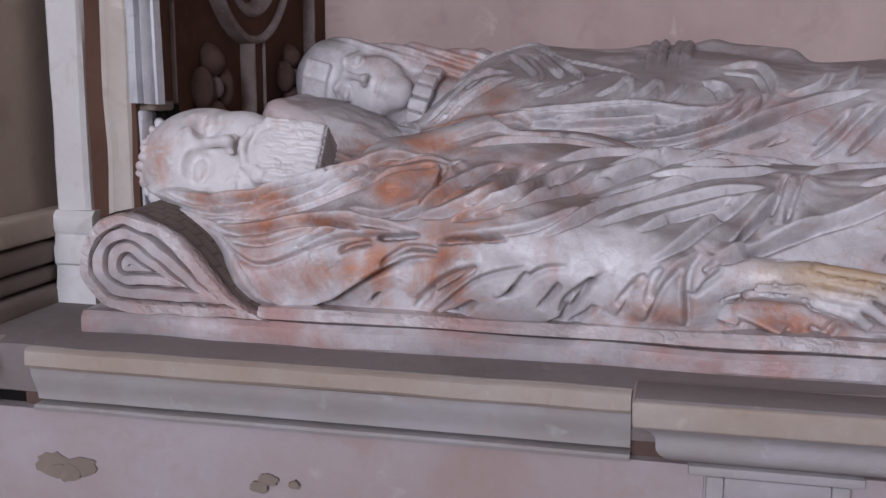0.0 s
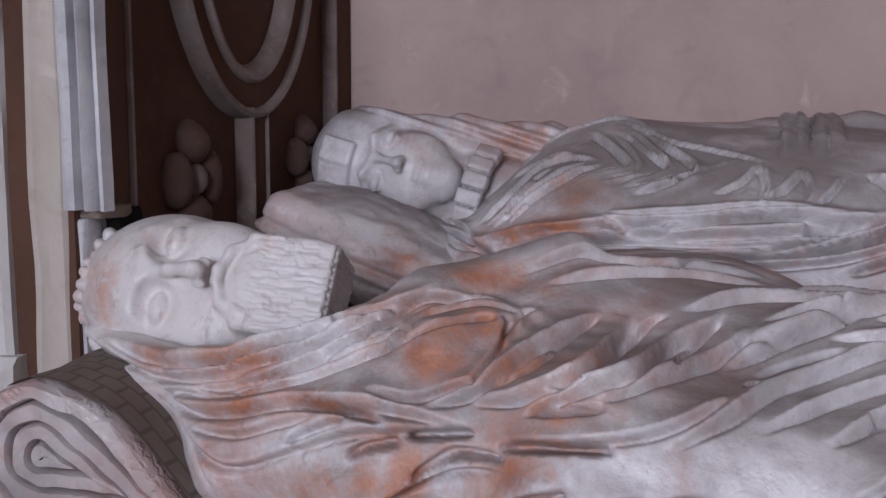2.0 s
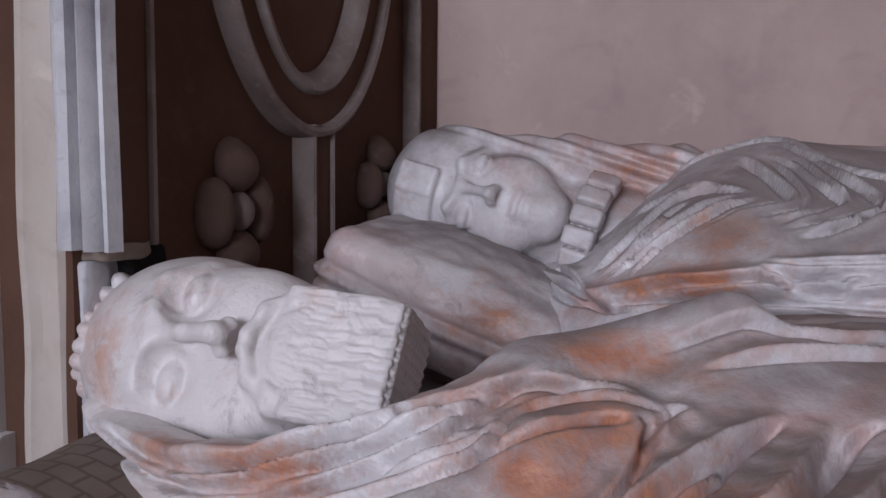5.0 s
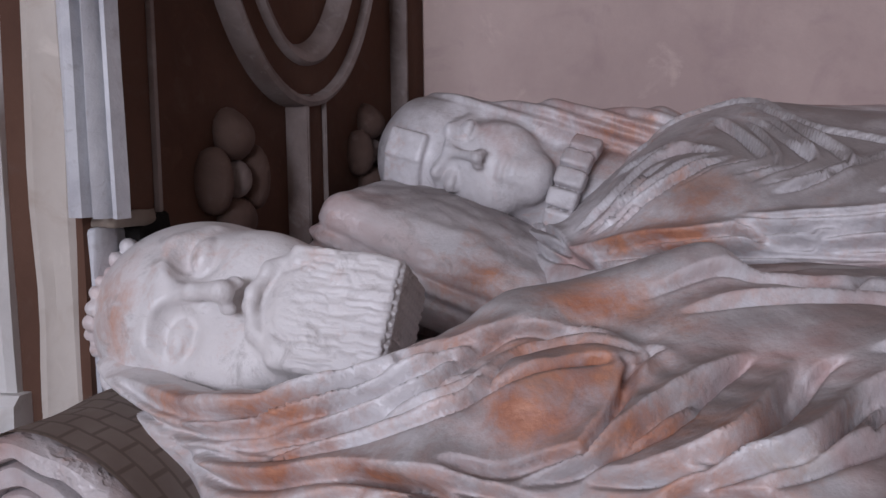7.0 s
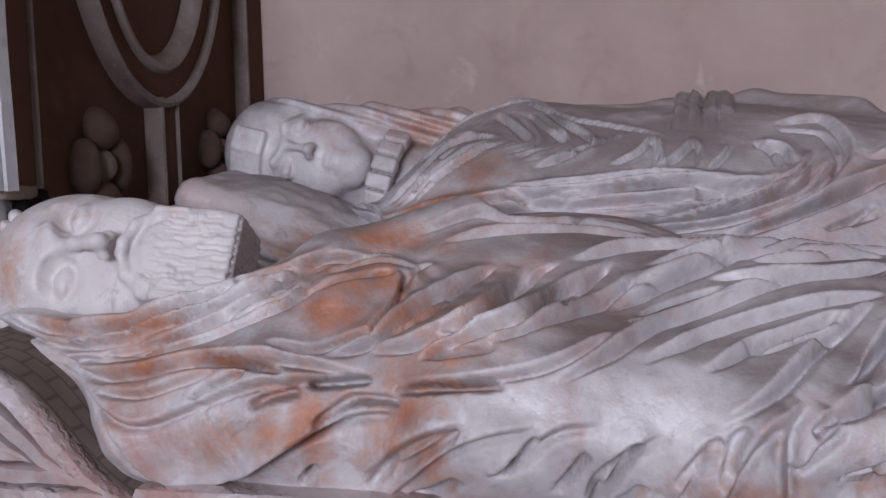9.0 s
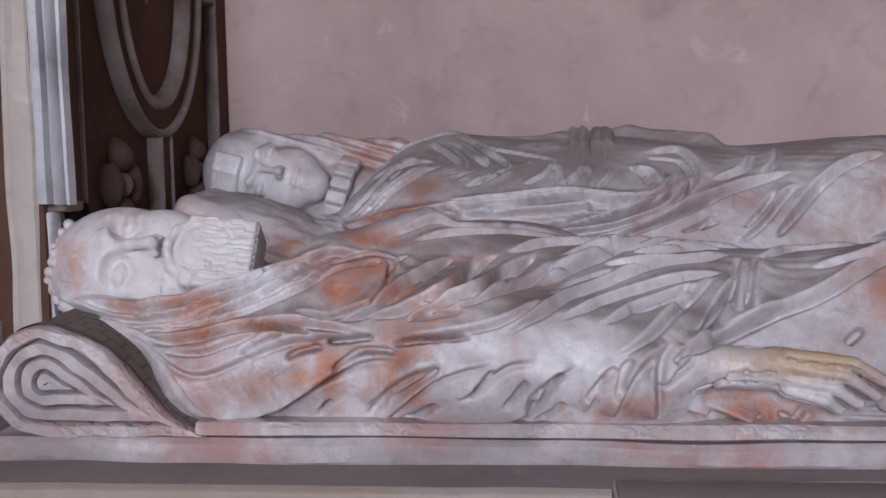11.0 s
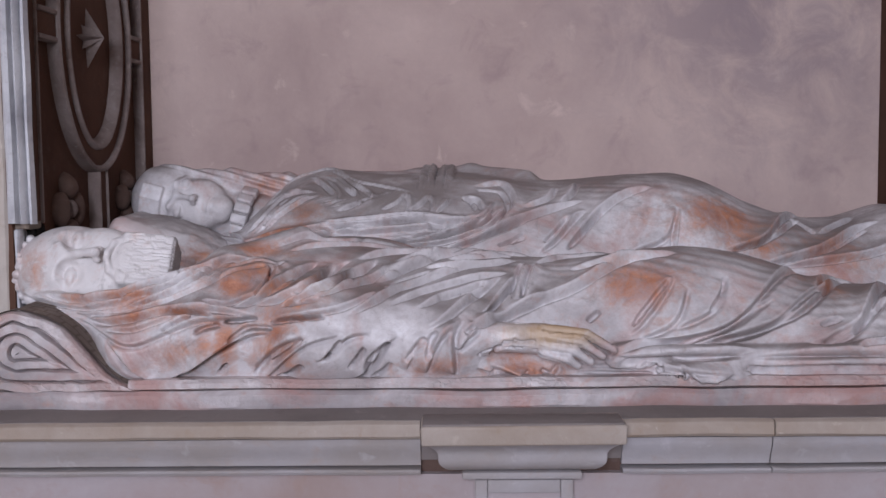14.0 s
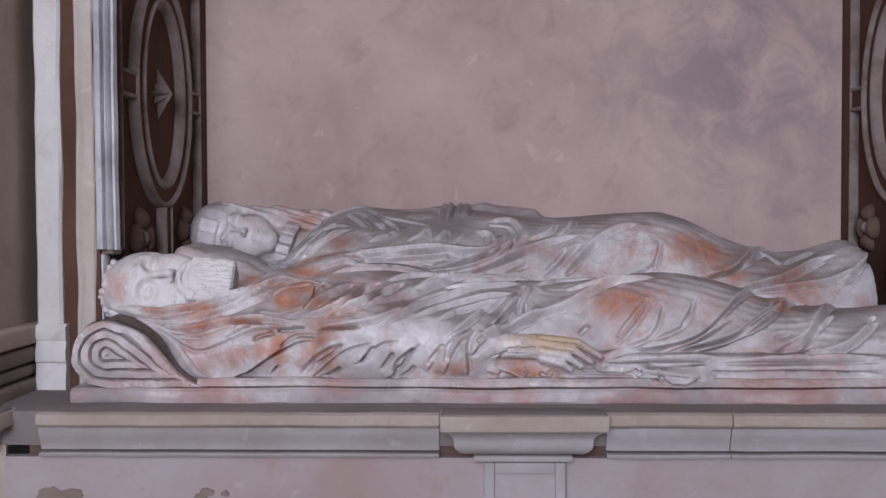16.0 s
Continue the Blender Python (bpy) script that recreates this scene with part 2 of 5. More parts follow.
# the recess: back wall, soffit, and the masonry to either side
tagged(part("wall_north", block((-0.9, BACK_Y, 1.0), (1.3, BACK_Y + 0.25, 3.0), 0), WALL), "faded pink plaster back wall of the tomb recess, spotted and stained", "wall", kind="structure")
tagged(part("soffit", block((-0.86, 1.1, 2.95), (1.27, BACK_Y + 0.25, 4.2), 0), PALE), "pale plastered soffit over the tomb recess", "soffit", kind="structure")


def side_frame(mirror, suffix):
    """The moulded jamb and the brown stucco panel of one end of the recess. mirror flips it about the middle of the tomb."""
    fx = (lambda x: 2 * MID_X - x) if mirror else (lambda x: x)
    top = 2.95

    def flip(bm):
        if mirror:
            for v in bm.verts:
                v.co.x = 2 * MID_X - v.co.x
        return bm

    pier = empty("pier_" + suffix, (fx(-0.85), 1.3, LEDGE_Z))
    tagged(pier, "pale limewashed stone pier with a moulded base beside the recess", "pier", kind="structure")

    def add(name, bm, mat, root, label="", soft=True):
        ob = part(name, flip(bm), mat, root, label)
        ob.matrix_parent_inverse = root.matrix_basis.inverted()
        if soft:
            smooth(ob)
        return ob

    # pier shaft, its worn front face and the base of stepped mouldings
    add("shaft", strip_z([(-0.862, 1.322), (-0.858, 1.318), (-0.812, 1.318), (-0.806, 1.324), (-0.806, 1.60), (-0.862, 1.60)], 1.345, top, 0.04, 0.004), PALE, pier)
    base = [(1.60, 1.2), (1.306, 1.2), (1.305, 1.222), (1.309, 1.245), (1.311, 1.262), (1.306, 1.266), (1.305, 1.290), (1.309, 1.296), (1.311, 1.310), (1.307, 1.316), (1.308, 1.338), (1.316, 1.346), (1.60, 1.346)]
    add("base", strip_x(base, -0.862, -0.797, 0.015, 0.003), PALE, pier)
    # flanking wall that comes forward, with its string mouldings
    flank = empty("flank_" + suffix, (fx(-0.9), 1.2, LEDGE_Z))
    tagged(flank, "buff side wall of the chapel with drab base mouldings", "wall", kind="structure")
    add("wall_face", strip_z([(-0.90, 1.12), (-0.895, 1.115), (-0.895, 1.60), (-4.0, 1.60), (-4.0, 1.12)], 1.345, 4.2, 0.12, 0.003), SIDE, flank)
    add("lower_wall", block((-4.0, 1.125, 0.0), (-0.845, 1.60, 1.199), 0), SIDE, flank)
    for z0, z1, out, mat in ((1.2, 1.232, 0.035, DRABS), (1.236, 1.262, 0.026, DRABS), (1.266, 1.300, 0.030, DRABS), (1.304, 1.345, 0.034, SIDE)):
        add("base_course", roughen(block((-4.0, 1.12 - out, z0), (-0.895 + out, 1.60, z1), 0.008, 3), 0.05, 0.003), mat, flank)
    # jamb: fluted strips between pier and panel
    jamb = empty("jamb_" + suffix, (fx(-0.75), 1.33, LEDGE_Z))
    tagged(jamb, "moulded jamb of cream and grey limewashed stone, chipped", "jamb", kind="structure")
    add("hollow", strip_z([(-0.806, 1.345), (-0.79, 1.352), (-0.775, 1.345), (-0.775, 1.6), (-0.806, 1.6)], 1.2, top, 0.05, 0.004), SIDE, jamb)
    add("cream_band", strip_z([(-0.777, 1.330), (-0.772, 1.318), (-0.764, 1.316), (-0.757, 1.322), (-0.740, 1.323), (-0.734, 1.330), (-0.734, 1.345), (-0.74, 1.6), (-0.777, 1.6)], 1.2, top, 0.035, 0.004), CREAM, jamb)
    reed = [(-0.733, 1.334), (-0.7325, 1.320), (-0.728, 1.311), (-0.722, 1.308), (-0.716, 1.312), (-0.7135, 1.332), (-0.7115, 1.332), (-0.709, 1.316), (-0.705, 1.312), (-0.701, 1.318), (-0.6995, 1.333), (-0.698, 1.333), (-0.696, 1.324), (-0.691, 1.323), (-0.688, 1.337), (-0.692, 1.342), (-0.733, 1.342)]
    add("reeded_band", strip_z(reed, 1.505, top, 0.03, 0.003), BLUE, jamb)

    # panel: ground, raised rim, oval, bars, star and flowers; local u runs inwards, v up, w out of the panel
    panel = empty("panel_" + suffix, (fx(-0.70), 1.68, LEDGE_Z))
    tagged(panel, "dark brown stucco panel with raised oval moulding, star and flowers", "wall panel", kind="structure")
    p0, p1 = Vector((-0.704, 1.334, 0)), Vector((-0.657, BACK_Y, 0))
    run = (p1 - p0).normalized()
    out = Vector((run.y, -run.x, 0))
    length = (p1 - p0).length

    def local(bm):
        for v in bm.verts:
            u, w, z = v.co.x, v.co.y, v.co.z
            v.co = p0 + run * u + out * w + Vector((0, 0, z))
        return bm

    def ring(cu, cz, ru, rz, profile, segs=72, a0=0, a1=360):
        """A moulding of profile (offset outwards, height) round an oval."""
        bm = bmesh.new()
        rows = []
        n = segs if a1 - a0 < 360 else segs - 1
        for i in range(n + 1):
            a = radians(a0 + (a1 - a0) * i / segs)
            rows.append([bm.verts.new((cu + (ru + o) * math.sin(a), h, cz + (rz + o) * math.cos(a))) for o, h in profile])
        if a1 - a0 >= 360:
            rows.append(rows[0])
        for a, b in zip(rows, rows[1:]):
            for j in range(len(profile) - 1):
                bm.faces.new((a[j], a[j + 1], b[j + 1], b[j]))
        return bm

    add("ground", local(block((-0.01, -0.15, 1.2), (length, -0.022, top), 0)), BROWN, panel)
    cu, cz, ru, rz = 0.328, 1.875, 0.131, 0.229
    add("oval_moulding", local(ring(cu, cz, ru, rz, [(-0.022, -0.025), (-0.004, -0.004), (0.004, -0.007), (0.034, -0.008), (0.046, -0.008), (0.052, -0.025)])), BROWN, panel)
    add("oval_bevel", local(ring(cu, cz, ru, rz, [(-0.021, -0.020), (-0.014, -0.006), (-0.007, 0.001), (-0.001, 0.002), (0.003, -0.002), (0.004, -0.010)])), BROWN_EDGE, panel)
    add("oval_bead", local(ring(cu, cz, ru, rz, [(0.036, -0.010), (0.038, 0.002), (0.043, 0.004), (0.048, 0.001), (0.050, -0.012), (0.051, -0.024)])), BROWN_EDGE, panel)
    foot = 1.2 if mirror else 1.504
    for u0, u1, z0 in ((0.0, 0.062, foot), (length - 0.055, length, 1.2)):
        add("upright", local(roughen(block((u0, -0.03, z0), (u1, -0.002, top), 0.004), 0.05, 0.002)), BROWN, panel)
    for u, z0 in ((0.064, foot), (length - 0.060, 1.2)):
        add("bead", local(roughen(block((u - 0.003, -0.026, z0), (u + 0.003, 0.002, top), 0.002), 0.04, 0.0015)), BROWN_EDGE, panel)
    for u0, u1, s in ((0.075, cu - ru - 0.04, 1), (cu + ru + 0.04, length - 0.055, -1)):
        add("crossbar", local(block((u0, -0.03, cz - 0.022), (u1, -0.003, cz + 0.022), 0.004)), BROWN, panel)
        for z in (cz - 0.026, cz + 0.026):
            add("bead", local(block((u0, -0.03, z - 0.005), (u1, 0.001, z + 0.005), 0.003)), BROWN_EDGE, panel)
    # bar under the oval with a pale arris on each side
    for zc, z0, z1 in ((0, 1.2, cz - rz - 0.035), (0, cz + rz + 0.035, top)):
        add("stem", local(block((cu - 0.006, -0.03, z0), (cu + 0.032, -0.004, z1), 0.003)), BROWN, panel)
        add("stem_edge", local(prism([(cu - 0.020, -0.022), (cu - 0.006, -0.022), (cu - 0.002, 0.0), (cu - 0.008, 0.001)], "z", z0, z1, 0.0015)), BROWN_EDGE, panel)
        add("stem_edge", local(prism([(cu + 0.030, -0.03), (cu + 0.037, -0.03), (cu + 0.035, 0.0), (cu + 0.031, 0.001)], "z", z0, z1, 0.0015)), BROWN_EDGE, panel)
    # star boss in the oval
    bm = bmesh.new()
    tip = bm.verts.new((cu, 0.016, cz))
    rim = [bm.verts.new((cu + math.sin(radians(22.5 * i)) * (0.05 if i % 4 == 0 else 0.02 if i % 2 else 0.034), -0.022, cz + math.cos(radians(22.5 * i)) * (0.062 if i % 4 == 0 else 0.02 if i % 2 else 0.036))) for i in range(16)]
    for i in range(16):
        bm.faces.new((tip, rim[i], rim[(i + 1) % 16]))
    add("star", local(bm), BROWN_EDGE, panel, soft=False)
    # four-petalled flowers in the spandrels
    for u, z, s in ((0.200, 1.524, 1.12), (0.495, 1.540, 0.95), (0.200, 2.205, 1.0), (0.495, 2.205, 0.9)):
        for k in range(4):
            a = radians(90 * k)
            bm = bmesh.new()
            bmesh.ops.create_uvsphere(bm, u_segments=18, v_segments=12, radius=1)
            for v in bm.verts:
                x, y, w = v.co
                px, pz = x * (0.031 if k % 2 else 0.025) * s, y * (0.021 if k % 2 else 0.026) * s + (0.031 if k % 2 else 0.040) * s
                h = w * 0.018 + 0.010 * math.cos(min(1.5, abs(y + 0.2) * 1.4))
                v.co = (u + px * math.cos(a) - pz * math.sin(a), -0.024 + h, z + px * math.sin(a) + pz * math.cos(a))
            add("petal", local(bm), BROWN_MID, panel)
        bm = bmesh.new()
        bmesh.ops.create_uvsphere(bm, u_segments=16, v_segments=10, radius=1)
        for v in bm.verts:
            v.co = (u + v.co.x * 0.015 * s, -0.018 + v.co.z * 0.022, z + v.co.y * 0.019 * s)
        add("flower_eye", local(bm), BROWN_EDGE, panel)
    return pier


side_frame(False, "west")
side_frame(True, "east")

# hollow cut into the foot of the west jamb for the carved head: a rough lit cheek, and a back coloured black for the
# cavity's shade
hollow = tagged(empty("jamb_recess", (-0.72, 1.34, LEDGE_Z)), "rough hollow cut into the foot of the jamb, its shade coloured black inside", "recess", kind="structure")
for name, lo, hi, mat, amount in (("cheek", (-0.738, 1.332, 1.203), (-0.722, 1.420, 1.494), BLUE, 0.006), ("lintel", (-0.733, 1.336, 1.494), (-0.700, 1.398, 1.508), DRABS, 0.004), ("back", (-0.730, 1.375, 1.203), (-0.705, 1.425, 1.500), SHADE_BLACK, 0.004)):
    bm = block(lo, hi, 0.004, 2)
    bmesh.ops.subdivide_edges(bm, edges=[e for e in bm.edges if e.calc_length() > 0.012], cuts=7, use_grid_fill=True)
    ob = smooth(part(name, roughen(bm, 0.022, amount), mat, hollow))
    ob.matrix_parent_inverse = hollow.matrix_basis.inverted()

# ---- tomb chest ----
chest = tagged(empty("tomb_chest", (MID_X, 1.3, 0)), "wall tomb chest with moulded cornice and pinkish plastered front", "tomb", kind="structure")


def fixed(name, bm, mat, root, label="", soft=True):
    ob = part(name, bm, mat, root, label)
    ob.matrix_parent_inverse = root.matrix_basis.inverted()
    return smooth(ob) if soft else ob


fixed("body", block((-0.842, 1.115, 0.0), (1.21, 2.0, 1.108), 0), CHEST, chest)
ledge = strip_x([(1.105, LEDGE_Z - 0.02), (1.105, LEDGE_Z - 0.007), (1.150, LEDGE_Z), (2.0, LEDGE_Z + 0.003), (2.0, 1.13), (1.12, 1.13)], -0.90, 1.31, 0.03, 0.0015)
# core coloured dark brown to stand in for the shadows beside the capital
fixed("core", block((-0.80, 1.13, 1.10), (1.21, 2.0, LEDGE_Z - 0.012), 0), BROWN_MID, chest)
fixed("ledge", ledge, LEDGE, chest, "dusty grey ledge round the slab")


def cornice(x0, x1, dy, root, step=0.03):
    """Fillet, cyma and lower bead of the cornice, dy nearer to the viewer than the plain run."""
    y = 1.09 - dy
    fixed("fillet", strip_x([(y, LEDGE_Z - 0.011), (y - 0.001, LEDGE_Z - 0.029), (y + 0.004, LEDGE_Z - 0.034), (1.3, LEDGE_Z - 0.034), (1.3, LEDGE_Z - 0.005), (y + 0.004, LEDGE_Z - 0.008)], x0, x1, step, 0.0022), FILLET, root)
    cy = [(y + 0.009, LEDGE_Z - 0.036)] + [(y + 0.010 + 0.014 * (0.5 - 0.5 * math.cos(math.pi * k / 8)), LEDGE_Z - 0.038 - 0.044 * k / 8) for k in range(9)]
    fixed("cyma", strip_x(cy + [(1.3, LEDGE_Z - 0.082), (1.3, LEDGE_Z - 0.036)], x0 + dy * 0.3, x1 - dy * 0.3, step, 0.001), CORNICE, root)
    fixed("bead", strip_x([(y + 0.014, LEDGE_Z - 0.087), (y + 0.011, LEDGE_Z - 0.090), (y + 0.014, LEDGE_Z - 0.095), (1.3, LEDGE_Z - 0.095), (1.3, LEDGE_Z - 0.087)], x0 + dy * 0.3, x1 - dy * 0.3, step, 0.0018), CORNICE, root)


cornice(-0.770, 0.006, 0, chest)
cornice(0.326, 0.56, 0, chest)
cornice(0.562, 1.177, 0, chest)


def bracket(x0, x1, y0, root):
    """A projecting capital in the cornice: a worn fillet slab over a bell that curves in on three sides, and a thin neck."""
    fixed("fillet", roughen(block((x0, y0, LEDGE_Z - 0.034), (x1, 1.3, LEDGE_Z - 0.003), 0.004, 3), 0.04, 0.003), FILLET, root)
    bm = bmesh.new()
    rings = []
    for k in range(13):
        f = k / 12
        s = 0.010 + 0.034 * (f + 0.16 * math.sin(2 * math.pi * f))
        z = LEDGE_Z - 0.036 - 0.048 * f
        rings.append([bm.verts.new(p) for p in ((x0 + s, 1.3, z), (x0 + s, y0 + s, z), (x1 - s, y0 + s, z), (x1 - s, 1.3, z))])
    for a, b in zip(rings, rings[1:]):
        for j in range(3):
            bm.faces.new((a[j], a[j + 1], b[j + 1], b[j]))
    bm.faces.new(rings[0])
    bm.faces.new(rings[-1][::-1])
    fixed("bell", bm, CORNICE, root)
    fixed("dust", roughen(block((x0 + 0.003, y0 + 0.004, LEDGE_Z - 0.009), (x1 - 0.003, 1.112, LEDGE_Z + 0.0005), 0.003, 2), 0.04, 0.002), LEDGE, root)
    fixed("neck", block((x0 + 0.064, y0 + 0.040, LEDGE_Z - 0.098), (x1 - 0.064, 1.3, LEDGE_Z - 0.087), 0.002), CORNICE, root)


capital = tagged(empty("pilaster", (0.166, 1.1, 0)), "stone pilaster with sunk panel and bell-shaped capital on the chest", "pilaster", kind="structure")
bracket(0.008, 0.324, 1.046, capital)
fixed("shaft", block((0.090, 1.102, 0.0), (0.249, 1.2, 1.106), 0.002), CHEST, capital)
for lo, hi in (((0.092, 1.094, 0.1), (0.112, 1.11, 1.104)), ((0.227, 1.094, 0.1), (0.247, 1.11, 1.104)), ((0.112, 1.094, 1.082), (0.227, 1.11, 1.104))):
    fixed("panel_rim", block(lo, hi, 0.003), CORNICE, capital)
endpiece = tagged(empty("end_pilaster", (-1.0, 1.1, 0)), "stone end pilaster with bell-shaped capital, dark gap beside it", "pilaster", kind="structure")
bracket(-1.25, -0.822, 1.046, endpiece)
fixed("shaft", block((-1.19, 1.09, 0.0), (-0.86, 1.2, 1.106), 0.002), CHEST, endpiece)
# this near-black block paints in the shade between the cornice pieces
fixed("gap", block((-0.86, 1.135, 1.109), (-0.802, 1.2, 1.19), 0), SHADE_BLACK, endpiece, "dark gap in the cornice, its shade filled in near-black")

# peeled patches on the chest front
for i, (x, z, r) in enumerate(((-0.752, 1.030, 0.030), (-0.712, 1.034, 0.022), (-0.735, 1.022, 0.02), (-0.445, 1.040, 0.014), (-0.458, 1.030, 0.012), (-0.41, 1.037, 0.008))):
    edge = [(x + r * (1 + 0.45 * noise.noise(Vector((i * 3.3, math.cos(a) * 2, math.sin(a) * 2)))) * math.cos(a), z + 0.6 * r * (1 + 0.5 * noise.noise(Vector((i * 5.1, math.cos(a) * 2, 2 + math.sin(a) * 2)))) * math.sin(a)) for a in [2 * math.pi * k / 22 for k in range(22)]]
    fixed("peeled_patch", prism(edge, "y", 1.1130 - 0.0009 * i, 1.12), DRABS, chest, "peeled patch of bare brownish plaster", soft=False)

# ---- slab with rolled mat ----
slab = tagged(empty("carved_mat", (0.17, 1.16, LEDGE_Z)), "veined marble mat rolled up under the bearded head", "mat")
SLAB_X1 = 1.06


def stain_layer(me, rust, dust, yellow, paler):
    """Stores rust, dust with the painted shade of tops, yellow staining and how much paler the stone is, each 0 to 1
    per vertex, as a colour layer.
    """
    layer = me.color_attributes.new("stain", "FLOAT_COLOR", "POINT")
    vals = np.stack([rust, dust, yellow, paler], 1).astype(np.float32)
    layer.data.foreach_set("color", vals.ravel())


fixed("base_slab", strip_x([(1.162, LEDGE_Z - 0.002), (1.158, LEDGE_Z + 0.004), (1.159, LEDGE_Z + 0.022), (1.166, LEDGE_Z + 0.029), (1.90, LEDGE_Z + 0.029), (1.90, LEDGE_Z - 0.002)], -0.729, SLAB_X1, 0.008, 0.005), SLAB, slab)
fixed("mat_edge", strip_x([(1.166, LEDGE_Z + 0.031), (1.160, LEDGE_Z + 0.034), (1.160, LEDGE_Z + 0.042), (1.166, LEDGE_Z + 0.048), (1.60, LEDGE_Z + 0.046), (1.60, LEDGE_Z + 0.031)], -0.475, SLAB_X1, 0.008, 0.0034), FRINGE, slab, "fringed edge of the carved mat")
fixed("raised_bed", roughen(block((-0.62, 1.56, 1.23), (SLAB_X1, 1.96, 1.335), 0.01), 0.1, 0.004), SLAB, slab)


def teardrop(k, n=48):
    """Outline of the roll seen from its end, k from the outside in: a round head at the left and a tip at the right."""
    d = 0.0185 * k
    cx, cz, r = -0.658, 1.301, 0.066 - d
    low = cz - r
    tipx = -0.462 - 0.052 * k
    pts = []
    for i in range(n):
        a = radians(62 + (270 - 62) * i / (n - 1))
        pts.append((cx + 1.05 * r * math.cos(a), cz + r * math.sin(a)))
    m = 12
    for i in range(1, m):
        pts.append((cx + (tipx - cx) * i / m, low))
    x1, z1 = pts[0]
    for i in range(m):
        f = i / m
        s = f - 0.085 * math.sin(2 * math.pi * f) * (1 if k < 1 else 0.4)
        pts.append((tipx + (x1 - tipx) * f, low + (z1 - low) * s))
    return pts


def chipped(bm, amount=0.0025):
    return roughen(bm, 0.025, amount)


for k in range(4):
    o, i_ = teardrop(k), teardrop(k + 0.86)
    bm = bmesh.new()
    y0 = 1.158 + 0.0015 * k
    loops = []
    for pts, y in ((o, 1.180), (o, y0 + 0.005), (teardrop(k + 0.10), y0), (teardrop(k + 0.74), y0), (i_, y0 + 0.005), (i_, 1.180)):
        loops.append([bm.verts.new((x, y, z)) for x, z in pts])
    for a, b in zip(loops, loops[1:]):
        for j in range(len(a)):
            q = (j + 1) % len(a)
            bm.faces.new((a[j], a[q], b[q], b[j]))
    fixed("roll_turn", chipped(bm, 0.0035), FRINGE if k == 0 else SLAB, slab)
bm = prism(teardrop(0.1), "y", 1.177, 1.62)
fixed("roll_core", bm, SLAB, slab)
# the woven upper side of the mat, from the crown of the roll down the slope on to the bed
bm = bmesh.new()
rows = []
top = [p for p in teardrop(-0.02)]
crest = [p for p in top if p[1] > 1.33 and p[0] < -0.63]
slope = [p for p in top[len(top) - 12:]][::-1]
line = sorted(crest, key=lambda p: p[0])[-14:] + [(x, z + 0.002) for x, z in slope]
for j in range(24):
    y = 1.172 + (1.60 - 1.172) * j / 23
    rows.append([bm.verts.new(Vector((x, y, z + 0.003)) + Vector(noise.noise_vector(Vector((x * 14, y * 14, z * 14)))) * 0.003) for x, z in line])
for a, b in zip(rows, rows[1:]):
    for j in range(len(a) - 1):
        bm.faces.new((a[j], a[j + 1], b[j + 1], b[j]))
bmesh.ops.solidify(bm, geom=bm.faces[:], thickness=0.006)
fixed("woven_top", bm, WOVEN, slab, "dusty brown basket-weave of the carved mat")


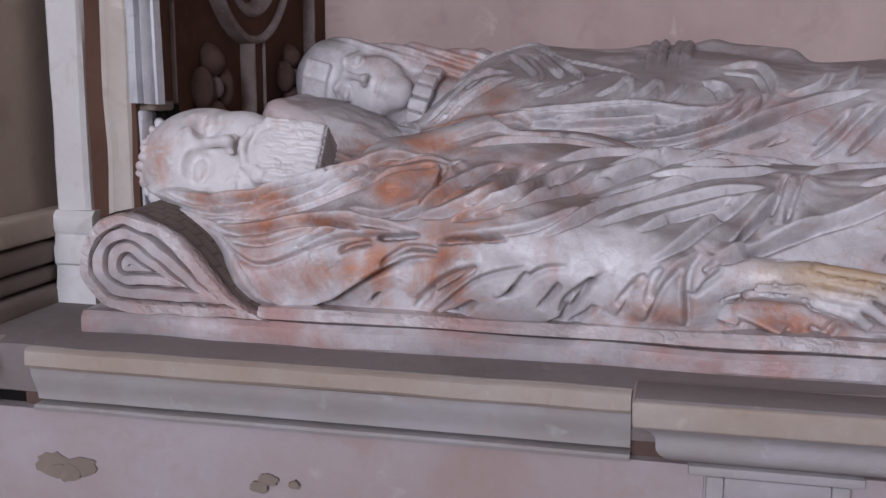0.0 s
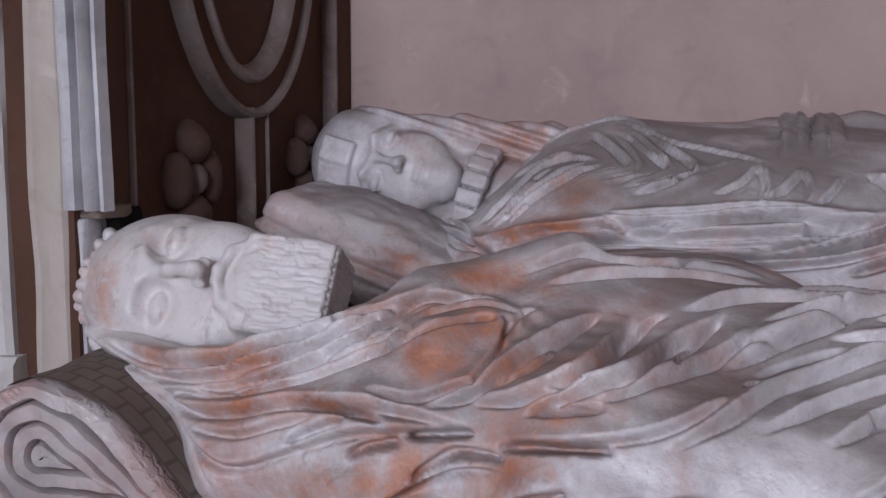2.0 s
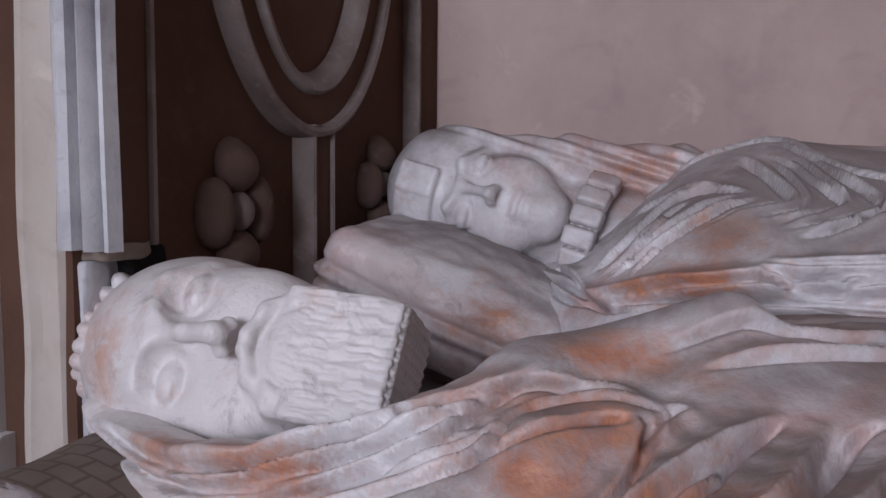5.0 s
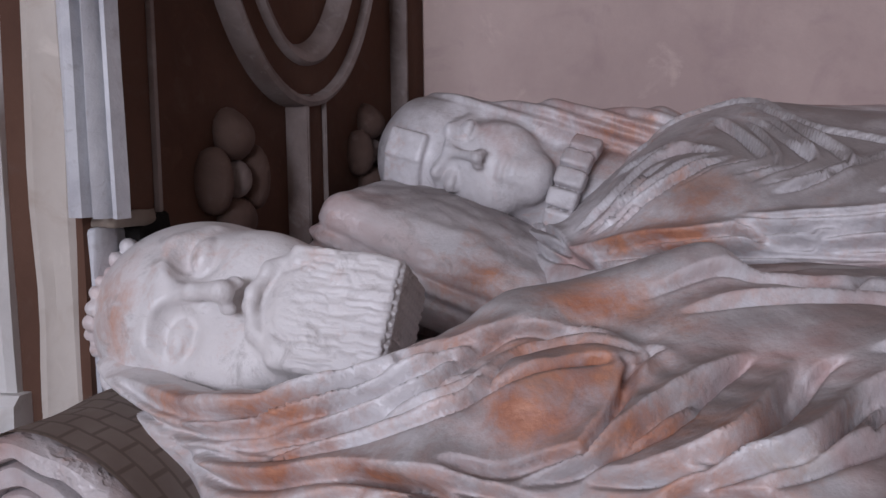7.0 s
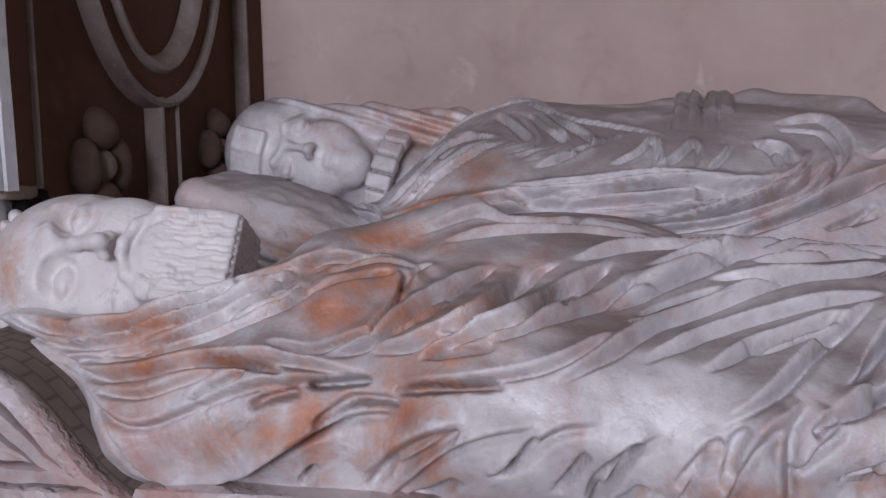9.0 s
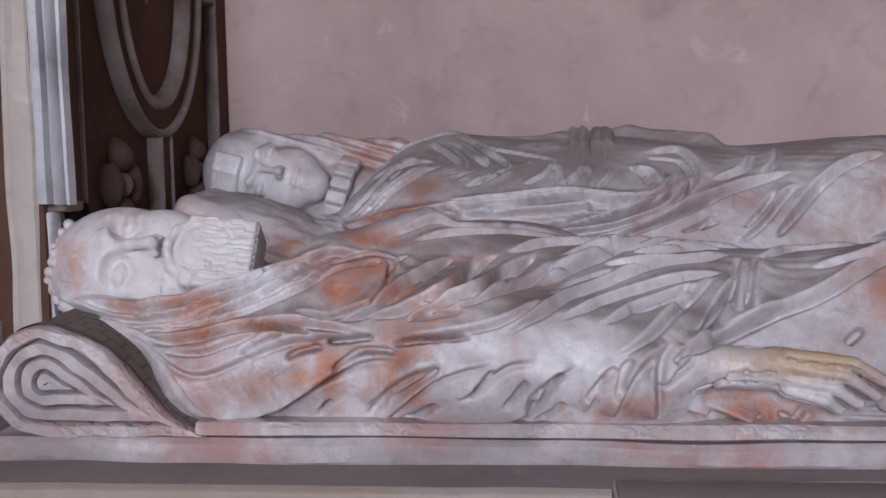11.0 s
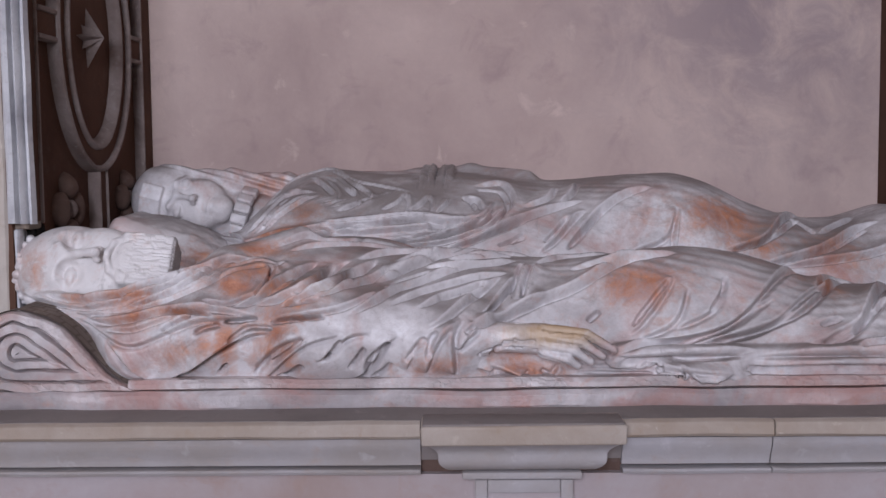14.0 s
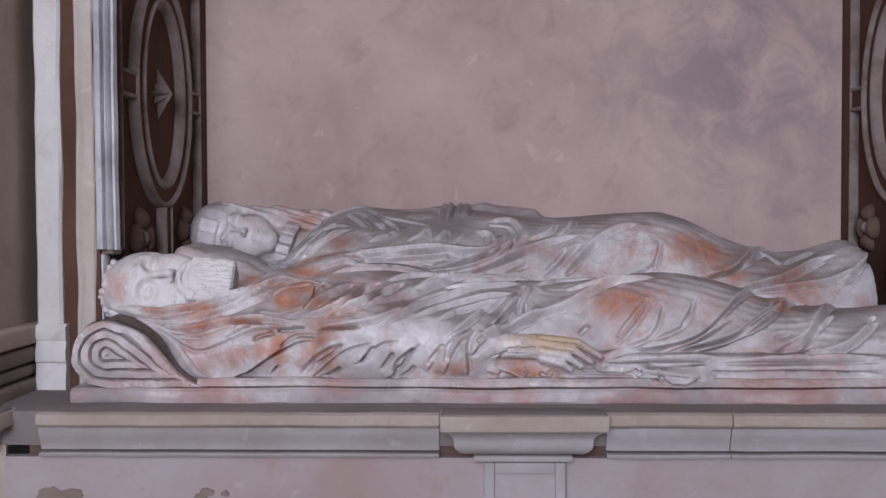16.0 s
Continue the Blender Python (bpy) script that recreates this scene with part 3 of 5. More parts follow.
# ---- carving: shapes are added to and cut from a block of clay, whose skin becomes the mesh ----
class Clay:
    def __init__(self, lo, hi, h):
        self.lo, self.h = np.array(lo, float), h
        self.n = np.ceil((np.array(hi) - self.lo) / h).astype(int) + 1
        self.axes = [self.lo[i] + h * np.arange(self.n[i]) for i in range(3)]
        self.f = np.full(tuple(self.n), 0.05, np.float32)

    def region(self, lo, hi):
        s = []
        for i in range(3):
            a = int(np.clip((lo[i] - self.lo[i]) / self.h, 0, self.n[i]))
            b = int(np.clip((hi[i] - self.lo[i]) / self.h + 2, 0, self.n[i]))
            s.append(slice(a, max(a, b)))
        x, y, z = (self.axes[i][s[i]].astype(np.float32) for i in range(3))
        return tuple(s), x[:, None, None], y[None, :, None], z[None, None, :]

    def mix(self, s, d, k, cut):
        g = self.f[s]
        if cut:
            d, g2 = d, g
            hh = np.clip(0.5 - 0.5 * (g2 + d) / k, 0, 1)
            self.f[s] = g2 + (-d - g2) * hh + k * hh * (1 - hh)
        else:
            hh = np.clip(0.5 + 0.5 * (g - d) / k, 0, 1)
            self.f[s] = g + (d - g) * hh - k * hh * (1 - hh)

    def egg(self, c, r, k=0.012, axes=None, cut=False):
        """An ellipsoid. axes: three unit vectors of its own frame."""
        m = np.eye(3) if axes is None else np.array(axes, float)
        ext = np.sqrt(((np.array(r)[:, None] * m) ** 2).sum(0)) + k + 0.012
        s, x, y, z = self.region(np.array(c) - ext, np.array(c) + ext)
        if 0 in self.f[s].shape:
            return
        p = [(x - c[0]) * m[i][0] + (y - c[1]) * m[i][1] + (z - c[2]) * m[i][2] for i in range(3)]
        k0 = np.sqrt(sum((p[i] / r[i]) ** 2 for i in range(3))) + 1e-6
        k1 = np.sqrt(sum((p[i] / r[i] ** 2) ** 2 for i in range(3))) + 1e-6
        self.mix(s, k0 * (k0 - 1) / k1, k, cut)

    def limb(self, a, b, ra, rb, k=0.012, cut=False):
        """A round limb from a to b."""
        a, b = np.array(a, float), np.array(b, float)
        e = max(ra, rb) + k + 0.012
        s, x, y, z = self.region(np.minimum(a, b) - e, np.maximum(a, b) + e)
        if 0 in self.f[s].shape:
            return
        d = b - a
        t = np.clip(((x - a[0]) * d[0] + (y - a[1]) * d[1] + (z - a[2]) * d[2]) / (d @ d), 0, 1)
        q = np.sqrt((x - a[0] - t * d[0]) ** 2 + (y - a[1] - t * d[1]) ** 2 + (z - a[2] - t * d[2]) ** 2)
        self.mix(s, q - (ra + (rb - ra) * t), k, cut)

    def chain(self, pts, radii, k=0.01, cut=False):
        for i in range(len(pts) - 1):
            self.limb(pts[i], pts[i + 1], radii[i], radii[i + 1], k, cut)

    def box(self, c, half, rnd, axes=None, k=0.008, cut=False):
        m = np.eye(3) if axes is None else np.array(axes, float)
        ext = (np.array(half)[:, None] * abs(m)).sum(0) + rnd + k + 0.012
        s, x, y, z = self.region(np.array(c) - ext, np.array(c) + ext)
        if 0 in self.f[s].shape:
            return
        q = [abs((x - c[0]) * m[i][0] + (y - c[1]) * m[i][1] + (z - c[2]) * m[i][2]) - half[i] + rnd for i in range(3)]
        out = np.sqrt(sum(np.maximum(v, 0) ** 2 for v in q)) + np.minimum(np.maximum(np.maximum(q[0], q[1]), q[2]), 0) - rnd
        self.mix(s, out, k, cut)

    def body(self, stations, z0, p=2.2, k=0.02):
        """A lying body: stations of (x, middle y, half width, height), a rounded section over the bed at z0."""
        st = np.array(stations, float)
        s, x, y, z = self.region(self.axes_lo(), self.axes_hi())
        xs = self.axes[0]

        def ease(col):
            v = np.interp(xs, st[:, 0], st[:, col])
            w = max(1, int(0.035 / self.h))
            ker = np.hanning(2 * w + 3)[1:-1]
            return np.convolve(np.pad(v, w, "edge"), ker / ker.sum(), "valid")[: len(xs)].astype(np.float32)[:, None, None]

        yc, w, hgt = ease(1), np.maximum(ease(2), 0.01), np.maximum(ease(3), 0.004)
        u, t = np.abs(y - yc) / w, np.abs(z - z0) / hgt
        r = (u ** p + t ** p) ** (1 / p)
        d = (r - 1) * np.minimum(w, hgt) * 0.9
        d = np.maximum(d, np.maximum(st[0, 0] - x, x - st[-1, 0]))
        self.mix(s, d.astype(np.float32), k, False)

    def axes_lo(self):
        return self.lo

    def axes_hi(self):
        return self.lo + self.h * self.n

    def floor(self, z):
        """Cuts away what lies under z."""
        self.f = np.maximum(self.f, (z - self.axes[2])[None, None, :]).astype(np.float32)

    def skin(self):
        """Vertices and quads of the zero surface (naive surface nets)."""
        f = self.f
        f[0], f[-1], f[:, 0], f[:, -1], f[:, :, 0], f[:, :, -1] = (0.05,) * 6
        neg = f < 0
        c = [neg[i: neg.shape[0] - 1 + i, j: neg.shape[1] - 1 + j, k: neg.shape[2] - 1 + k] for i in (0, 1) for j in (0, 1) for k in (0, 1)]
        total = sum(a.astype(np.int8) for a in c)
        cells = np.argwhere((total > 0) & (total < 8))
        idx = np.full(total.shape, -1, np.int64)
        idx[tuple(cells.T)] = np.arange(len(cells))
        acc, cnt = np.zeros((len(cells), 3)), np.zeros(len(cells))
        corner = [np.array((i, j, k)) for i in (0, 1) for j in (0, 1) for k in (0, 1)]
        val = [f[tuple((cells + o).T)] for o in corner]
        for a in range(8):
            for b in range(a + 1, 8):
                d = corner[b] - corner[a]
                if abs(d).sum() != 1:
                    continue
                hit = (val[a] < 0) != (val[b] < 0)
                t = val[a][hit] / (val[a][hit] - val[b][hit])
                acc[hit] += corner[a] + t[:, None] * d
                cnt[hit] += 1
        verts = self.lo + self.h * (cells + acc / cnt[:, None])
        quads = []
        for ax in range(3):
            u, v = (ax + 1) % 3, (ax + 2) % 3
            sl0, sl1 = [slice(None)] * 3, [slice(None)] * 3
            sl0[ax], sl1[ax] = slice(0, -1), slice(1, None)
            e = np.argwhere(neg[tuple(sl0)] != neg[tuple(sl1)])
            e = e[(e[:, u] > 0) & (e[:, v] > 0) & (e[:, u] < f.shape[u] - 1) & (e[:, v] < f.shape[v] - 1)]
            du, dv = np.eye(3, dtype=int)[u], np.eye(3, dtype=int)[v]
            q = np.stack([idx[tuple((e - du - dv).T)], idx[tuple((e - dv).T)], idx[tuple(e.T)], idx[tuple((e - du).T)]], 1)
            inside = neg[tuple(e.T)]
            q[~inside] = q[~inside][:, ::-1]
            quads.append(q)
        return verts, np.concatenate(quads)


def normals_of(v, q):
    n = np.cross(v[q[:, 2]] - v[q[:, 0]], v[q[:, 3]] - v[q[:, 1]])
    out = np.zeros_like(v)
    for i in range(4):
        np.add.at(out, q[:, i], n)
    return out / (np.linalg.norm(out, axis=1)[:, None] + 1e-12)


def relax(v, q, times_, amount=0.5):
    """Evens out the stair-steps of the skin."""
    e = np.concatenate([q[:, [0, 1]], q[:, [1, 2]], q[:, [2, 3]], q[:, [3, 0]]])
    for _ in range(times_):
        acc, cnt = np.zeros_like(v), np.zeros(len(v))
        for a, b in ((0, 1), (1, 0)):
            np.add.at(acc, e[:, a], v[e[:, b]])
            np.add.at(cnt, e[:, a], 1)
        v = v + amount * (acc / cnt[:, None] - v)
    return v


def curve_points(pts, n=34):
    """A smooth curve through a few points (Catmull-Rom)."""
    p = np.array(pts, float)
    p = np.vstack([2 * p[0] - p[1], p, 2 * p[-1] - p[-2]])
    out = []
    for i in range(1, len(p) - 2):
        for t in np.linspace(0, 1, n // (len(p) - 3) + 2)[: None if i == len(p) - 3 else -1]:
            a, b, c, d = p[i - 1: i + 3]
            out.append(0.5 * (2 * b + (c - a) * t + (2 * a - 5 * b + 4 * c - d) * t * t + (3 * b - a - 3 * c + d) * t ** 3))
    return np.array(out)


class Drapery:
    """Folds drawn over a lying figure: x along it, and the angle round it (0 towards the viewer, 90 straight up)."""

    def __init__(self, v, ya, za, q, reach=0.2):
        self.v, self.reach = v, reach
        self.xy = np.stack([v[:, 0], np.arctan2(v[:, 2] - za, ya - v[:, 1]) * reach], 1)
        self.out = np.hypot(v[:, 2] - za, v[:, 1] - ya)
        self.lift, self.n = np.zeros(len(v)), normals_of(v, q)

    def on_skin(self, c, near):
        """The places on the figure's outer skin under the points of a drawn curve."""
        p, r = self.xy[near], self.out[near]
        got = []
        for q in c:
            d = np.hypot(p[:, 0] - q[0], p[:, 1] - q[1]) - 0.15 * r
            k = np.argpartition(d, 5)[:5]
            got.append(self.v[near[k]].mean(0))
        got = np.array(got)
        for _ in range(6):
            got[1:-1] = (got[:-2] + 2 * got[1:-1] + got[2:]) / 4
        return got

    def fold(self, pts, width=0.010, high=0.010, groove=0.7, side=1, taper=0.28):
        """A ridge along the curve, with a cut groove on one side (side=1: below it, seen from the head's end). A negative high carves."""
        c = curve_points([(x, radians(a) * self.reach) for x, a in pts])
        pad = 0.035
        near = np.where((self.xy[:, 0] > c[:, 0].min() - pad) & (self.xy[:, 0] < c[:, 0].max() + pad) & (self.xy[:, 1] > c[:, 1].min() - 0.06) & (self.xy[:, 1] < c[:, 1].max() + 0.06))[0]
        if len(near) < 20:
            return
        s = self.on_skin(c, near)
        p = self.v[near]
        a, d = s[:-1], s[1:] - s[:-1]
        ln = np.linalg.norm(d, axis=1) + 1e-9
        cum = np.concatenate([[0], np.cumsum(ln)])
        best, off, along, nn = np.full(len(p), 9.0), np.zeros(len(p)), np.zeros(len(p)), self.n[near]
        for i in range(len(a)):
            t = np.clip(((p - a[i]) @ d[i]) / (ln[i] ** 2), 0, 1)
            dist = np.linalg.norm(p - a[i] - t[:, None] * d[i], axis=1)
            hit = dist < best
            best[hit] = dist[hit]
            off[hit] = side * ((p[hit] - a[i]) * np.cross(d[i] / ln[i], nn[hit])).sum(1)
            along[hit] = (cum[i] + t[hit] * ln[i]) / cum[-1]
        env = np.clip(along / taper, 0, 1) * np.clip((1 - along) / taper, 0, 1) if taper else np.ones(len(p))
        env = env * (2 - env)
        w = width * (0.6 + 0.4 * env)
        if high < 0:
            env = np.clip(along / 0.1, 0, 1) * np.clip((1 - along) / 0.1, 0, 1)
            self.lift[near] += 1.5 * high * env * np.exp(-(best / (0.85 * w)) ** 4)
            return
        slope = np.where(off > 0, 0.40, 1.55) * w
        ridge = np.exp(-np.abs(best / slope) ** 1.15)
        cut = np.exp(-((off - 0.85 * w) / (0.36 * w)) ** 2)
        self.lift[near] += 1.0 * high * env * (ridge - 1.35 * groove * cut)

    def apply(self, q):
        x, s = self.xy[:, 0], self.xy[:, 1]
        ripple = np.sin(2 * math.pi * (s + 0.22 * x + 0.02 * np.sin(9 * x + 2)) / 0.024 + 1.5 * np.sin(31 * x)) * (0.5 + 0.5 * np.sin(8 * x + 26 * s))
        ripple += 0.6 * np.sin(2 * math.pi * (x - 0.5 * s) / 0.071 + 2 * np.sin(40 * s))
        return self.v + normals_of(self.v, q) * (self.lift + 0.0005 * ripple)[:, None]


def blobs(v, spots):
    """Soft patches: each (x, y, z, radius along x, radius across, strength)."""
    out = np.zeros(len(v))
    for x, y, z, rx, rr, s in spots:
        rx, rr = 1.2 * rx, 1.3 * rr
        out = np.maximum(out, s * np.exp(-(((v[:, 0] - x) / rx) ** 2 + ((v[:, 1] - y) / rr) ** 2 + ((v[:, 2] - z) / rr) ** 2)))
    return out


def carved(name, shells, mat, label, category, rust=(), yellow=(), dust=(), pale_spots=()):
    """One mesh of several carved shells."""
    base, vs, qs = 0, [], []
    for v, q in shells:
        vs.append(v)
        qs.append(q + base)
        base += len(v)
    v, q = np.concatenate(vs), np.concatenate(qs)
    me = bpy.data.meshes.new(name)
    me.vertices.add(len(v))
    me.vertices.foreach_set("co", v.astype(np.float32).ravel())
    me.loops.add(q.size)
    me.loops.foreach_set("vertex_index", q.astype(np.int32).ravel())
    me.polygons.add(len(q))
    me.polygons.foreach_set("loop_start", np.arange(0, q.size, 4, dtype=np.int32))
    me.update(calc_edges=True)
    me.validate()
    me.materials.append(mat)
    me.shade_smooth()
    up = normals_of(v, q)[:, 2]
    # dust by upward normal; the dimmer light on tops is coloured in with it
    dusty_shade = 0.72 * np.clip((up - 0.66) / 0.30, 0, 1)
    # spots of paler stone, which also get less of the top darkening
    paler = np.clip(1.5 * blobs(v, pale_spots), 0, 1)
    stain_layer(me, blobs(v, rust), np.maximum(blobs(v, dust) * np.clip(up + 0.4, 0, 1), dusty_shade * (1 - paler)), blobs(v, yellow), paler)
    return tagged(new(name, me), label, category)


def turned(normal_up, tilt=0.0):
    """Frame of a head lying on its back and turned towards the viewer: along (crown to chin), across (to the far ear), out of the face."""
    a, t = radians(normal_up), radians(tilt)
    n = np.array((0, -math.cos(a), math.sin(a)))
    l0 = np.array((0, math.sin(a), math.cos(a)))
    x0 = np.array((1.0, 0, 0))
    return np.array((x0 * math.cos(t) - l0 * math.sin(t), l0 * math.cos(t) + x0 * math.sin(t), n))

NEAR_RUST = [(-0.28, 1.312, 1.464, 0.05, 0.022, 1.0), (-0.291, 1.25, 1.413, 0.055, 0.034, 1.0), (-0.307, 1.216, 1.398, 0.045, 0.022, 0.95), (-0.211, 1.212, 1.401, 0.05, 0.022, 1.0),
             (-0.192, 1.167, 1.386, 0.04, 0.02, 0.95), (-0.2, 1.175, 1.357, 0.05, 0.02, 0.95), (-0.342, 1.276, 1.43, 0.05, 0.02, 0.9), (-0.492, 1.212, 1.386, 0.05, 0.02, 0.95),
             (-0.479, 1.185, 1.361, 0.045, 0.022, 0.85), (-0.573, 1.233, 1.386, 0.045, 0.016, 0.8), (-0.393, 1.182, 1.364, 0.055, 0.015, 0.8), (-0.317, 1.164, 1.315, 0.016, 0.045, 0.95),
             (-0.35, 1.16, 1.322, 0.02, 0.03, 0.75), (-0.4, 1.169, 1.293, 0.03, 0.025, 0.7), (-0.224, 1.16, 1.327, 0.035, 0.018, 0.95), (-0.234, 1.174, 1.294, 0.04, 0.03, 0.8),
             (-0.325, 1.174, 1.343, 0.05, 0.012, 0.8), (0.374, 1.238, 1.404, 0.07, 0.04, 0.85), (0.718, 1.316, 1.392, 0.05, 0.03, 0.95), (0.19, 1.18, 1.262, 0.06, 0.025, 0.85),
             (0.162, 1.195, 1.288, 0.06, 0.025, 0.7), (-0.679, 1.304, 1.425, 0.026, 0.028, 0.58), (0.03, 1.17, 1.275, 0.05, 0.025, 0.7)]
NEAR_YELLOW = [(0.225, 1.155, 1.33, 0.085, 0.025, 1.0), (-0.15, 1.19, 1.40, 0.06, 0.02, 0.45)]
NEAR_DUST = [(-0.12, 1.47, 1.46, 0.16, 0.06, 0.9), (-0.10, 1.25, 1.43, 0.14, 0.05, 0.75), (0.02, 1.45, 1.46, 0.30, 0.07, 0.7), (-0.62, 1.30, 1.36, 0.1, 0.05, 0.3)]
FAR_RUST = [(-0.3, 1.90, 1.595, 0.07, 0.04, 0.9), (-0.371, 1.82, 1.561, 0.05, 0.025, 0.75), (-0.29, 1.591, 1.474, 0.06, 0.022, 1.0), (-0.242, 1.634, 1.513, 0.035, 0.025, 0.85), (-0.359, 1.607, 1.46, 0.06, 0.018, 0.95),
            (0.616, 1.626, 1.487, 0.09, 0.05, 0.95), (0.66, 1.597, 1.447, 0.09, 0.03, 0.85), (0.85, 1.62, 1.42, 0.06, 0.05, 0.6)]
FAR_DUST = [(-0.12, 1.70, 1.54, 0.26, 0.09, 1.0), (-0.05, 1.80, 1.58, 0.35, 0.10, 0.95), (0.5, 1.84, 1.56, 0.5, 0.09, 0.95), (-0.6, 1.85, 1.5, 0.06, 0.1, 0.5), (-0.3, 1.62, 1.48, 0.1, 0.06, 0.5)]

# ---- the bearded effigy on the near side ----
NEAR_AXIS = (1.40, 1.27)
clay = Clay((-0.80, 1.13, 1.235), (1.10, 1.62, 1.53), 0.0025)
clay.body([(-0.70, 1.39, 0.08, 0.02), (-0.64, 1.39, 0.10, 0.075), (-0.56, 1.39, 0.115, 0.10), (-0.45, 1.385, 0.168, 0.15), (-0.34, 1.385, 0.19, 0.205), (-0.22, 1.39, 0.195, 0.225),
           (-0.05, 1.38, 0.19, 0.205), (0.10, 1.375, 0.185, 0.195), (0.25, 1.375, 0.185, 0.185), (0.36, 1.375, 0.185, 0.185), (0.48, 1.38, 0.195, 0.195), (0.60, 1.38, 0.195, 0.175),
           (0.75, 1.385, 0.205, 0.135), (0.88, 1.38, 0.205, 0.125), (0.98, 1.38, 0.20, 0.135), (1.04, 1.38, 0.19, 0.12), (1.055, 1.38, 0.17, 0.08)], 1.245, 2.0)
# upper arm and sleeve along the near side, chest hump of the far arm, mantle lump on the chest
clay.chain([(-0.36, 1.27, 1.335), (-0.16, 1.225, 1.325), (0.06, 1.205, 1.315)], [0.075, 0.068, 0.058], 0.05)
clay.chain([(-0.55, 1.290, 1.338), (-0.60, 1.298, 1.340), (-0.655, 1.318, 1.352)], [0.022, 0.022, 0.018], 0.02)
clay.chain([(-0.698, 1.40, 1.435), (-0.704, 1.365, 1.408), (-0.684, 1.320, 1.374), (-0.636, 1.284, 1.360), (-0.59, 1.262, 1.354), (-0.53, 1.248, 1.354), (-0.46, 1.250, 1.366), (-0.41, 1.270, 1.386), (-0.34, 1.32, 1.43), (-0.22, 1.39, 1.472)], [0.010, 0.013, 0.017, 0.022, 0.026, 0.030, 0.031, 0.029, 0.026, 0.02], 0.025)
clay.chain([(-0.535, 1.262, 1.318), (-0.48, 1.228, 1.30), (-0.36, 1.22, 1.33)], [0.03, 0.05, 0.06], 0.04)
clay.egg((-0.13, 1.465, 1.41), (0.14, 0.07, 0.058), 0.03)
clay.chain([(-0.352, 1.225, 1.375), (-0.31, 1.25, 1.392), (-0.275, 1.275, 1.402)], [0.026, 0.036, 0.038], 0.014)
clay.egg((0.46, 1.32, 1.36), (0.20, 0.10, 0.085), 0.05)
# forearm, hand and fingers on the drapery
clay.chain([(0.04, 1.200, 1.318), (0.10, 1.182, 1.318), (0.16, 1.176, 1.318)], [0.036, 0.029, 0.024], 0.010)
clay.egg((0.195, 1.174, 1.316), (0.050, 0.019, 0.026), 0.010)
for i in range(4):
    clay.chain([(0.205, 1.163, 1.334 - 0.0135 * i), (0.275 - 0.010 * i, 1.152, 1.327 - 0.0140 * i), (0.322 - 0.020 * i, 1.156, 1.298 - 0.0085 * i)], [0.0085, 0.0078, 0.0062], 0.0015)
# long hanging end of the girdle and mantle hem lying along the bed
clay.chain([(0.33, 1.19, 1.285), (0.70, 1.185, 1.278), (1.04, 1.185, 1.272)], [0.016, 0.018, 0.018], 0.012)
clay.egg((0.47, 1.175, 1.255), (0.075, 0.018, 0.022), 0.01)
clay.floor(1.247)
v, q = clay.skin()
v = relax(v, q, 2)
NEAR_SHELL = (v, q)
drape = Drapery(NEAR_SHELL[0], *NEAR_AXIS, NEAR_SHELL[1])
drape.fold([(-0.706, 52.2), (-0.664, 40.6), (-0.634, 36.5), (-0.601, 32.0)], 0.008, 0.009)
drape.fold([(-0.644, 40.4), (-0.59, 34.6), (-0.535, 32.8), (-0.487, 35.0), (-0.441, 39.4), (-0.395, 45.6)], 0.008, 0.007)
drape.fold([(-0.608, 32.1), (-0.553, 29.3), (-0.508, 30.4), (-0.46, 33.9), (-0.416, 40.8), (-0.374, 49.3), (-0.329, 59.5)], 0.009, 0.009)
drape.fold([(-0.574, 27.5), (-0.509, 24.9), (-0.467, 27.8), (-0.423, 32.9), (-0.376, 37.5), (-0.334, 45.3)], 0.007, 0.007)
drape.fold([(-0.535, 24.9), (-0.485, 26.3), (-0.445, 30.2), (-0.406, 34.8)], 0.005, -0.006)
drape.fold([(-0.591, 29.4), (-0.532, 21.8), (-0.48, 21.2), (-0.439, 24.0), (-0.389, 24.6), (-0.321, 24.1), (-0.265, 21.9)], 0.009, 0.01)
drape.fold([(-0.581, 25.1), (-0.519, 15.5), (-0.474, 10.0), (-0.434, 13.3), (-0.392, 17.1), (-0.341, 20.2), (-0.264, 21.1)], 0.008, 0.009)
drape.fold([(-0.514, 16.9), (-0.471, 16.8), (-0.436, 19.5), (-0.4, 21.9)], 0.007, 0.007)
drape.fold([(-0.526, 15.5), (-0.492, 7.3), (-0.465, -2.3), (-0.427, -5.0), (-0.383, -0.2), (-0.343, 7.2), (-0.298, 13.3), (-0.241, 15.8)], 0.01, 0.01)
drape.fold([(-0.272, -3.8), (-0.244, 4.0)], 0.005, -0.009)
drape.fold([(-0.258, -6.2), (-0.227, 2.0), (-0.197, 8.3), (-0.163, 11.4), (-0.121, 13.5)], 0.008, 0.01)
drape.fold([(-0.238, -6.2), (-0.211, -3.4), (-0.188, 1.3)], 0.0065, -0.012)
drape.fold([(-0.165, 3.2), (-0.137, 7.2), (-0.121, 11.4), (-0.1, 13.7), (-0.073, 13.9)], 0.009, 0.009)
drape.fold([(-0.149, 4.2), (-0.135, 7.5), (-0.121, 11.4)], 0.005, -0.01)
drape.fold([(-0.084, -1.1), (-0.074, 4.3), (-0.042, 10.7)], 0.006, -0.011)
drape.fold([(-0.101, -5.9), (-0.074, 2.1), (-0.058, 8.3), (-0.032, 13.1)], 0.009, 0.011)
drape.fold([(-0.073, -4.8), (-0.052, -1.1), (-0.042, 2.1)], 0.006, -0.009)
